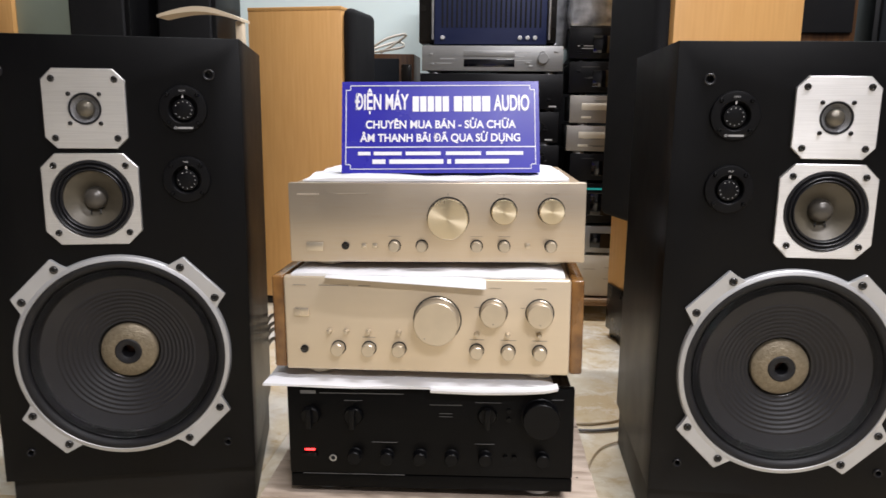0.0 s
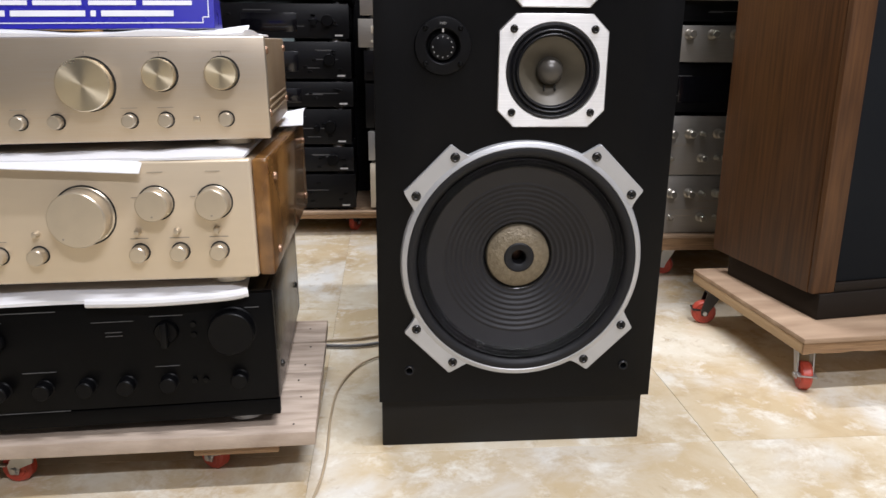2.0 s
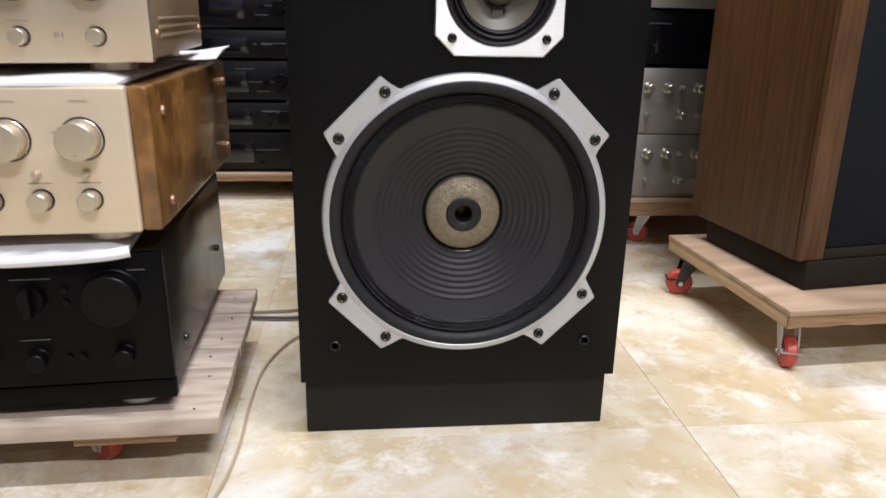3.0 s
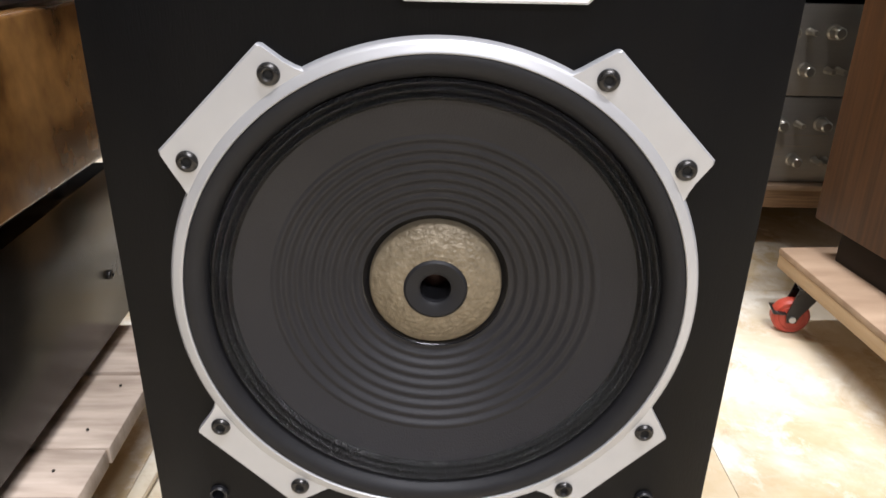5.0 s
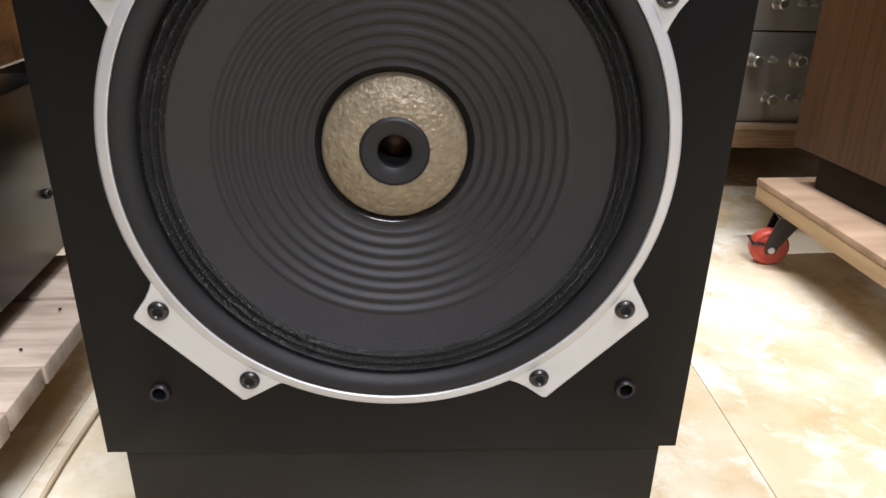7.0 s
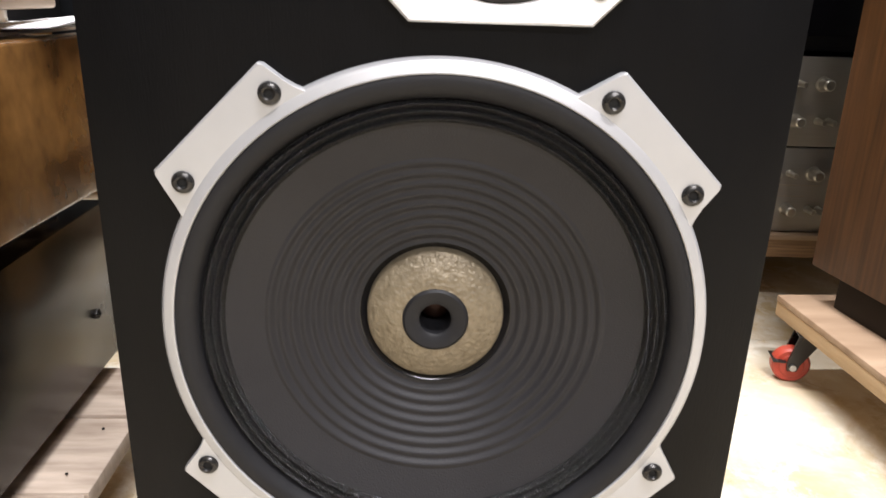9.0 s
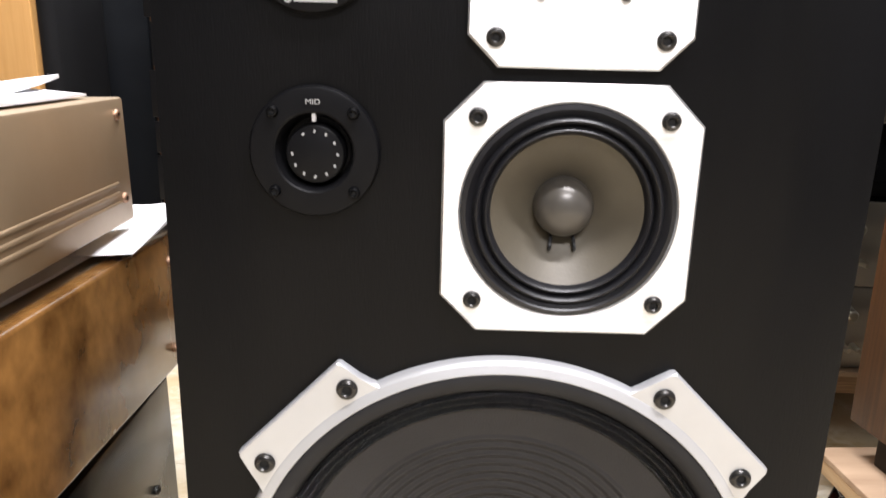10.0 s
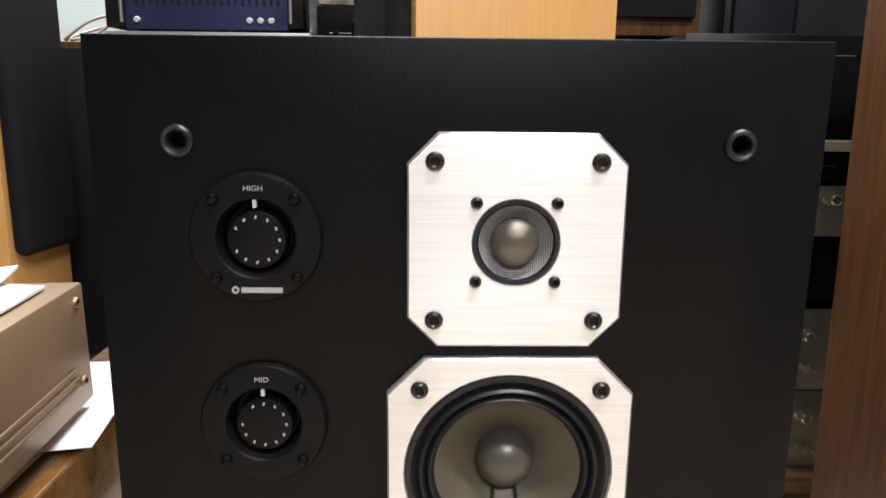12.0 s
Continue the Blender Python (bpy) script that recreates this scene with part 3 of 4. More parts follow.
        if word == "HIGH":
            part("maker_mark", join(lathe([(0.0021, -0.0057), (0.0021, -0.0052), (0.0010, -0.0052), (0.0010, -0.0057), (0.0021, -0.0057)], 20, -0.0118, -0.0288), box(-0.0086, 0.0140, -0.0057, -0.0052, -0.0303, -0.0273, 0)), M["print_soft"], d, "small white maker mark")
        for sx in (-1, 1):
            for sz in (-1, 1):
                part("screw", SCREW_DIAL, None, d, m=pose(sx * 0.0220, -0.0050, sz * 0.0218))
    for x, z in SOCKETS:
        r = 0.0088 if z > 0.5 else 0.0068
        part("grille_socket", lathe([(r, 0.0002), (r * 0.98, -0.0024), (r * 0.84, -0.0034), (r * 0.66, -0.0028), (0.0047, -0.0005), (0.0046, 0.016), (0, 0.016)], 36), M["rubber"], sp, m=pose(x, 0, z))
    return sp


big_speaker(pose(0.570, 1.200, 0), 1, "large black three-way loudspeaker with silver driver frames")
big_speaker(pose(-0.480, 1.152, 0, 0, 0, 14.3), -1, "large black three-way loudspeaker, mirrored partner, toed in")


# ---- castered boards ----
def fork(x0, x1, trail, r, top):
    """One tapered cheek of a swivel bracket."""
    bm = bmesh.new()
    axle = -(top - r)
    outline = [(-0.013, -0.002), (0.015, -0.002), (trail + 0.008, axle + 0.006), (trail + 0.006, axle - 0.006), (trail - 0.006, axle - 0.006), (trail - 0.009, axle + 0.004), (-0.010, -0.016)]
    a = [bm.verts.new((x0, y, z)) for y, z in outline]
    b = [bm.verts.new((x1, y, z)) for y, z in outline]
    bm.faces.new(a)
    bm.faces.new(b[::-1])
    for k in range(len(a)):
        m = (k + 1) % len(a)
        bm.faces.new((a[k], b[k], b[m], a[m]))
    bmesh.ops.recalc_face_normals(bm, faces=bm.faces)
    return bm


def caster(parent, x, y, top, rz, r=0.025, trail=0.018, metal="zinc"):
    collar = lathe([(0, -0.010), (0.013, -0.010), (0.015, -0.006), (0.015, -0.002), (0, -0.002)], 20)
    bmesh.ops.rotate(collar, verts=collar.verts, cent=(0, 0, 0), matrix=Matrix.Rotation(radians(90), 3, "X"))
    for v in collar.verts:
        v.co.z = -abs(v.co.z)
    c = part("caster", join(box(-0.024, 0.024, -0.02, 0.02, -0.003, 0, 0.001), collar, fork(-0.014, -0.0115, trail, r, top), fork(0.0115, 0.014, trail, r, top)),
             M[metal], parent, "metal swivel bracket", pose(x, y, top, 0, 0, rz))
    wheel = lathe([(0.006, -0.010), (r * 0.62, -0.0100), (r * 0.66, -0.0088), (r - 0.003, -0.0095), (r, -0.006), (r, 0.006), (r - 0.003, 0.0095), (r * 0.66, 0.0088), (r * 0.62, 0.0100), (0.006, 0.010)], 32)
    part("wheel", wheel, M["red_wheel"], c, "red plastic wheel", Matrix.Translation((0, trail, -(top - r))) @ pose(0, 0, 0, 0, 0, 90))
    part("brake_tab", box(-0.016, 0.016, trail + 0.009, trail + 0.026, -(top - r) + 0.006, -(top - r) + 0.0085, 0.0008), M[metal], c, "metal brake tab")
    part("axle", lathe([(0, -0.017), (0.0045, -0.017), (0.0045, 0.017), (0, 0.017)], 12), M["zinc"], c, m=Matrix.Translation((0, trail, -(top - r))) @ pose(0, 0, 0, 0, 0, 90))
    return c


def pallet():
    p = thing("rolling_pallet", pose(0.288, 1.120, 0, 0, 0, 1.7), "low pale plank pallet on red casters", "pallet")
    y = 0.0
    for k, w in enumerate((0.125, 0.062, 0.118, 0.10)):
        part("plank", box(-0.535, 0.0 - 0.001 * (k % 2), y, y + w - 0.003, 0.064, 0.084 - 0.001 * (k % 3), 0.0015), M["plank"], p)
        y += w
    part("batten", box(-0.50, -0.42, 0.01, 0.40, 0.050, 0.0638, 0.001), M["ply_edge"], p)
    part("batten", box(-0.16, -0.05, 0.01, 0.40, 0.050, 0.0638, 0.001), M["ply_edge"], p)
    for x, yy in ((-0.030, 0.022), (-0.026, 0.10), (-0.034, 0.155), (-0.028, 0.21), (-0.024, 0.28), (-0.030, 0.36)):
        part("nail", lathe([(0.0014, 0), (0.0014, -0.0011), (0, -0.0012)], 10), M["screw"], p, m=Matrix.Translation((x, yy, 0.0835)) @ pose(0, 0, 0, -90))
    for x, yy, rz in ((-0.13, 0.055, 55), (-0.385, 0.055, 80), (-0.13, 0.33, 30), (-0.44, 0.33, 10)):
        caster(p, x, yy, 0.050, rz, 0.021)
    return p


pallet()


def ragged(x0, x1, y0, y1, z0, z1, n=70):
    """A strip whose front splinters in and out."""
    bm = bmesh.new()
    rows = []
    for i in range(n + 1):
        x = x0 + (x1 - x0) * i / n
        ring = [bm.verts.new((x, y1, z1))]
        for j in range(5):
            z = z1 + (z0 - z1) * j / 4
            ring.append(bm.verts.new((x, y0 + 0.0035 * abs(noise.noise((x * 40, z * 300, 3.0))), z + (0.004 * abs(noise.noise((x * 25, 1.0, 8.0))) if j == 4 else 0))))
        ring.append(bm.verts.new((x, y1, z0)))
        rows.append(ring)
    for a, b in zip(rows, rows[1:]):
        for k in range(len(a)):
            m = (k + 1) % len(a)
            bm.faces.new((a[k], b[k], b[m], a[m]))
    bm.faces.new(rows[0])
    bm.faces.new(rows[-1][::-1])
    bmesh.ops.recalc_face_normals(bm, faces=bm.faces)
    return bm


def dolly(name, m, sx, sy, top, label, casters, thick=0.02):
    d = thing(name, m, label, "dolly", "castered boards")
    part("board", box(0, sx, 0, sy, top - 0.009, top, 0.0012), M["ply"], d, "raw plywood board")
    part("under_layer", box(0.001, sx - 0.001, 0.006, sy - 0.001, top - 0.022 - thick, top - 0.0092, 0.001), M["pine"], d, "tan solid wood layer")
    part("torn_edge", ragged(0.0012, sx - 0.0012, 0.001, 0.0058, top - 0.022 - thick, top - 0.0094), M["ply_edge"], d, "dark splintered front edge")
    for k, (x, y, rz) in enumerate(casters):
        caster(d, x, y, top - 0.022 - thick, rz, metal="screw" if k == 1 else "zinc")
    return d


dolly("speaker_dolly", pose(1.0815, 1.331, 0, 0, 0, 3.8), 0.56, 0.396, 0.106, "raw plywood board on red swivel casters", [(0.036, 0.047, 160), (0.024, 0.342, 75), (0.5, 0.05, 40), (0.5, 0.35, 10)], 0.007)


# ---- walnut loudspeaker on the dolly ----
def walnut_speaker(m):
    s = thing("walnut_loudspeaker", m, "tall walnut-veneer floor loudspeaker with black cloth grille", "loudspeaker")
    W, D, H = 0.46, 0.31, 0.98
    Z = 0.0475
    part("base", box(0.014, W - 0.014, -0.003, D - 0.040, 0, Z, 0.002), M["base_brown"], s, "dark brown recessed base")
    for x in (0, W - 0.022):
        part("side_panel", box(x, x + 0.022, 0.014, D, Z, H, 0.002), M["walnut"], s)
    part("top_panel", box(0.0222, W - 0.0222, 0.014, D, H - 0.022, H, 0.002), M["walnut"], s)
    part("bottom_panel", box(0.0222, W - 0.0222, 0.014, D, Z, Z + 0.018, 0.002), M["walnut"], s)
    for x in (0.0004, W - 0.0464):
        part("front_trim", box(x, x + 0.0460, 0.0, 0.0135, Z + 0.0008, H - 0.0005, 0.003), M["walnut_edge"], s)
    part("lower_trim", box(0.0466, W - 0.0466, 0.001, 0.0135, Z + 0.0008, Z + 0.018, 0.002), M["base_brown"], s)
    part("back_panel", box(0.0222, W - 0.0222, D - 0.02, D - 0.002, Z + 0.0182, H - 0.0222, 0), M["black_case"], s)
    part("grille", box(0.0466, W - 0.0466, 0.005, 0.0136, Z + 0.0184, H - 0.0226, 0.003), M["grille_blue"], s, "blue-black cloth grille")
    return s


walnut_speaker(pose(1.135, 1.414, 0.1065, 0, -0.7, 8.0))


# ---- amplifiers on the pallet ----
SCREW_COPPER = SCREW.copy()
SCREW_COPPER.materials[0] = M["copper"]
def knob(r, depth, flare=0.0):
    return lathe([(r * (1 + flare), 0), (r * (1 + flare), -0.001), (r, -0.002), (r, -depth + 0.0015), (r - 0.0012, -depth), (0, -depth - 0.0003)], 48)


# thin ring, coloured black as the shade line around a knob
def knob_ring(r):
    return lathe([(r + 0.0016, 0.0005), (r + 0.0016, -0.0008), (r - 0.001, -0.0008)], 48)


def top_amp(m):
    a = thing("amplifier", m, "slim champagne-gold stereo amplifier with spun metal knobs", "amplifier", "stacked amplifiers")
    H, W = 0.113, 0.221
    part("front_panel", box(-W, W, 0, 0.012, 0.009, 0.016 + H, 0.0022), M["champ1"], a, "brushed champagne metal front")
    case = part("case", box(-W + 0.004, W - 0.004, 0.0122, 0.33, 0.011, 0.016 + H - 0.002, 0.003), M["champ_case"], a)
    for k in range(3):
        for sx in (-1, 1):
            part("side_groove", box(sx * (W - 0.0045) - 0.0018, sx * (W - 0.0045) + 0.0018, 0.06, 0.30, 0.030 + 0.009 * k, 0.034 + 0.009 * k, 0.0012), M["champ_case"], case)
    for y, z in ((0.045, 0.112), (0.31, 0.112), (0.31, 0.035), (0.045, 0.035)):
        for sx in (-1, 1):
            part("screw", SCREW_COPPER, None, case, m=pose(sx * (W - 0.004), y, z, 0, 0, 90 * sx))
    for x, y in ((-0.17, 0.05), (0.17, 0.05), (-0.17, 0.28), (0.17, 0.28)):
        part("foot", lathe([(0, -0.008), (0.022, -0.008), (0.024, -0.006), (0.024, 0.008), (0, 0.008)], 28), M["champ_knob"], a, m=Matrix.Translation((x, y, 0.008)) @ pose(0, 0, 0, -90))
    for x, z, r, d in ((0.0175, 0.0765, 0.030, 0.020), (0.100, 0.0865, 0.0185, 0.016), (0.170, 0.0870, 0.0185, 0.016)):
        k = part("knob", knob(r, d), M["spun"], a, "spun metal knob", pose(x, 0, z))
        part("shadow_gap", knob_ring(r), M["hole"], k)
        part("index", box(-0.0006, 0.0006, -0.0005, 0.0004, r + 0.003, r + 0.007, 0), M["print_grey"], k)
    for x in (-0.063, -0.022, 0.060, 0.101, 0.1705):
        k = part("knob", knob(0.0080, 0.012), M["champ_knob"], a, m=pose(x, 0, 0.034))
        part("shadow_gap", knob_ring(0.0080), M["hole"], k)
    for x in (-0.109, -0.092, 0.136):
        part("push_button", box(x - 0.0038, x + 0.0038, -0.003, 0.001, 0.031, 0.038, 0.0008), M["champ_knob"], a)
    part("power_button", box(-0.196, -0.170, -0.003, 0.001, 0.026, 0.0395, 0.0012), M["champ_knob"], a)
    part("headphone_jack", lathe([(0.0058, 0.0), (0.0058, -0.002), (0.0038, -0.0024), (0.003, -0.001), (0, -0.001)], 24), M["screw"], a, m=pose(-0.137, 0, 0.034))
    for mark in [(-0.208, -0.175, 0.110, 0.1135), (0.090, 0.110, 0.112, 0.1126), (0.160, 0.181, 0.112, 0.1126), (-0.15, -0.10, 0.112, 0.113), (-0.072, -0.054, 0.048, 0.049), (0.051, 0.069, 0.048, 0.049), (0.092, 0.11, 0.048, 0.049)]:
        part("panel_print", bars([mark], -0.0002), M["print_grey"], a)
    return a


def wood_side_amp(m):
    a = thing("amplifier", m, "champagne-gold amplifier with glossy burl wood sides", "amplifier", "stacked amplifiers")
    z0, z1 = 0.013, 0.160
    part("front_panel", box(-0.2150, 0.2150, 0, 0.014, z0, z1, 0.004, 3), M["champ2"], a, "satin champagne metal front")
    part("case", box(-0.2145, 0.2145, 0.0142, 0.40, z0 + 0.002, z1 - 0.004, 0.002), M["champ_case"], a)
    for sx in (-1, 1):
        s = part("wood_side", box(min(sx * 0.2152, sx * 0.2345), max(sx * 0.2152, sx * 0.2345), 0.004, 0.415, z0 + 0.001, z1 - 0.001, 0.004, 3), M["wood_gloss"], a, "glossy burl wood side panel")
        for y, z in ((0.39, 0.13), (0.39, 0.035), (0.05, 0.035), (0.05, 0.13)):
            part("screw", SCREW_COPPER, None, s, m=pose(sx * 0.2348, y, z, 0, 0, 90 * sx))
    for x, y in ((-0.17, 0.05), (0.17, 0.05), (-0.17, 0.34), (0.17, 0.34)):
        part("foot", lathe([(0, -0.0065), (0.024, -0.0065), (0.026, -0.004), (0.026, 0.0065), (0, 0.0065)], 28), M["champ_knob"], a, m=Matrix.Translation((x, y, 0.0065)) @ pose(0, 0, 0, -90))
    for x, z, r, d in ((0.0185, 0.0965, 0.0328, 0.028), (0.102, 0.1095, 0.0186, 0.022), (0.170, 0.1095, 0.0186, 0.022)):
        k = part("knob", knob(r, d, 0.05), M["champ_knob"], a, "large champagne knob", pose(x, 0, z))
        part("shadow_gap", knob_ring(r * 1.06), M["hole"], k)
        part("pointer_dot", lathe([(0, -d - 0.0008), (0.0012, -d - 0.0006), (0.0012, -d)], 12, r * -0.5 if r > 0.03 else 0, -r * 0.66), M["print_grey"], k)
    for x in (-0.1325, -0.0855, -0.0395, 0.0775, 0.1245, 0.171):
        k = part("knob", knob(0.0097, 0.016), M["champ_knob"], a, m=pose(x, 0, 0.0495))
        part("shadow_gap", knob_ring(0.0097), M["hole"], k)
    for x in (-0.1455, -0.1195, -0.0855, -0.0395, 0.0775, 0.1235, 0.170):
        part("lever", lathe([(0.0042, 0), (0.0042, -0.004), (0.0028, -0.009), (0, -0.0095)], 20), M["champ_knob"], a, m=pose(x, 0, 0.0755))
    part("power_button", box(-0.199, -0.176, -0.0035, 0.001, 0.098, 0.1115, 0.0012), M["champ_knob"], a)
    part("headphone_jack", lathe([(0.0062, 0.0), (0.0062, -0.002), (0.0040, -0.0024), (0.003, -0.001), (0, -0.001)], 24), M["screw"], a, m=pose(-0.1855, 0, 0.046))
    for mark in [(-0.16, -0.115, 0.1455, 0.1470), (-0.10, -0.082, 0.1455, 0.1470), (0.095, 0.113, 0.146, 0.1466), (0.162, 0.179, 0.146, 0.1466), (-0.0955, -0.0755, 0.066, 0.067), (0.067, 0.088, 0.066, 0.067), (0.113, 0.136, 0.066, 0.067), (0.16, 0.182, 0.066, 0.067), (0.074, 0.081, 0.116, 0.117), (0.142, 0.148, 0.116, 0.117), (-0.20, -0.18, 0.1455, 0.147)]:
        part("panel_print", bars([mark], -0.0002), M["print_grey"], a)
    return a


def black_amp(m):
    a = thing("amplifier", m, "black stereo amplifier with a lit red power lamp", "amplifier", "stacked amplifiers")
    part("front_panel", box(-0.221, 0.221, 0, 0.012, 0.041, 0.188, 0.002), M["black_amp"], a)
    part("lower_lip", box(-0.221, 0.221, 0.003, 0.014, 0.016, 0.0385, 0.002), M["black_amp"], a)
    part("case", box(-0.217, 0.217, 0.0142, 0.41, 0.018, 0.186, 0.002), M["black_case"], a, "glossy black steel case")
    for y, z in ((0.09, 0.05), (0.350, 0.080)):
        part("screw", SCREW, None, a, m=pose(0.2172, y, z, 0, 0, 90))
    for x, y in ((-0.17, 0.05), (0.17, 0.05), (-0.17, 0.34), (0.17, 0.34)):
        part("foot", lathe([(0, -0.009), (0.022, -0.009), (0.026, 0.009), (0, 0.009)], 28), M["zinc"] if y < 0.1 else M["rubber"], a, m=Matrix.Translation((x, y, 0.009)) @ pose(0, 0, 0, -90))
    k = part("volume_knob", knob(0.028, 0.022, 0.06), M["black_knob"], a, m=pose(0.170, 0, 0.142))
    for x, z in ((-0.185, 0.139), (-0.118, 0.139), (0.089, 0.143)):
        k = part("selector_knob", lathe([(0.015, 0), (0.0145, -0.006), (0.013, -0.008), (0, -0.008)], 32), M["black_knob"], a, m=pose(x, 0, z))
        part("grip", box(-0.0042, 0.0042, -0.020, -0.0075, -0.016, 0.016, 0.0015), M["black_knob"], k)
    for x in (-0.117, -0.0665, -0.015, 0.034, 0.086, 0.174):
        part("knob", knob(0.0105, 0.016, 0.1), M["black_knob"], a, m=pose(x, 0, 0.074))
    for x in (0.117, 0.131):
        part("push_button", lathe([(0.0036, 0), (0.0036, -0.004), (0, -0.0044)], 16), M["black_knob"], a, m=pose(x, 0, 0.074))
        part("push_button", lathe([(0.0036, 0), (0.0036, -0.004), (0, -0.0044)], 16), M["black_knob"], a, m=pose(0.122, 0, x + 0.02))
    part("power_lamp", box(-0.196, -0.180, -0.0012, 0.001, 0.0795, 0.0825, 0.0004), M["red_led"], a, "glowing red power lamp")
    part("power_button", box(-0.199, -0.177, -0.003, 0.001, 0.070, 0.0765, 0.0008), M["black_knob"], a)
    part("headphone_jack", lathe([(0.0056, 0.0), (0.0056, -0.002), (0.0040, -0.0024), (0.0034, -0.001)], 24), M["zinc"], a, m=pose(-0.152, 0, 0.068))
    part("jack_hole", lathe([(0.0036, -0.0012), (0, -0.0012)], 20), M["hole"], a, m=pose(-0.152, 0, 0.068))
    for mark in [(-0.200, -0.176, 0.1735, 0.1790), (-0.17, -0.04, 0.1745, 0.1755), (-0.132, -0.104, 0.163, 0.1638), (0.0, 0.05, 0.158, 0.1588), (0.015, 0.035, 0.144, 0.1448), (0.015, 0.035, 0.139, 0.1398), (0.07, 0.11, 0.163, 0.1638), (0.186, 0.204, 0.169, 0.170), (-0.09, -0.05, 0.095, 0.0958), (0.07, 0.10, 0.095, 0.0958), (-0.2, -0.04, 0.0405, 0.0412)]:
        part("panel_print", bars([mark], -0.0002), M["print_dim"], a)
    return a


TILT = -0.9
black_amp(pose(0.022, 1.124, 0.0835, 0, TILT, 2.2))
wood_side_amp(pose(0.0136, 1.120, 0.2825, 0, TILT, 0.2))
top_amp(pose(0.0263, 1.144, 0.4525, 0, TILT, 3.0))


# ---- foam sheets between the amplifiers and the sign ----
def cloth(name, bm, label, m):
    return single(name, bm, M["cloth"], label, "foam sheet", "white foam sheets", m)


cloth("foam_sheet", sheet(-0.262, 0.185, -0.012, 0.36, 0, 0.0075, 0.004, 3), "white foam sheet folded on the black amplifier", pose(0.022, 1.124, 0.2716, 0, TILT, 2.2))
fold = part("fold", sweep([(0.0, -0.013, 0.0012), (0.08, -0.015, 0.0), (0.16, -0.013, 0.0020), (0.190, -0.006, 0.004)], 0.0062, 10), M["cloth"], bpy.data.objects["foam_sheet"])
cloth("foam_sheet", sheet(-0.205, 0.200, 0.002, 0.44, 0, 0.006, 0.0045, 9), "crumpled white foam sheet on the wood-sided amplifier", pose(0.0136, 1.120, 0.4422, 0, TILT, 0.2))
part("loose_flap", sheet(-0.15, 0.088, -0.014, 0.006, 0.0, 0.0016, 0.001, 4, 24, 6, 0.003, lambda u, v: 0.001 - 0.014 * u * (1 - v)), M["cloth"], bpy.data.objects["foam_sheet.001"])
part("hanging_corner", sheet(0.150, 0.232, 0.262, 0.485, 0.006, 0.0016, 0.004, 6, 14, 14, 0.006, lambda u, v: 0.009 * u * u * (0.2 + 0.8 * v)), M["cloth"], bpy.data.objects["foam_sheet.001"], m=pose(0.030, 0.0, 0, 0, 0, 4))
cloth("foam_sheet", sheet(-0.205, 0.195, 0.012, 0.30, 0, 0.004, 0.010, 15), "loose white foam sheet under the blue sign", pose(0.0263, 1.144, 0.5820, 0, TILT, 3.0))
part("curled_corner", sheet(0.02, 0.165, 0.14, 0.315, 0.003, 0.0012, 0.004, 21, 14, 14, 0.010, lambda u, v: 0.012 * u * v * v), M["cloth"], bpy.data.objects["foam_sheet.002"])


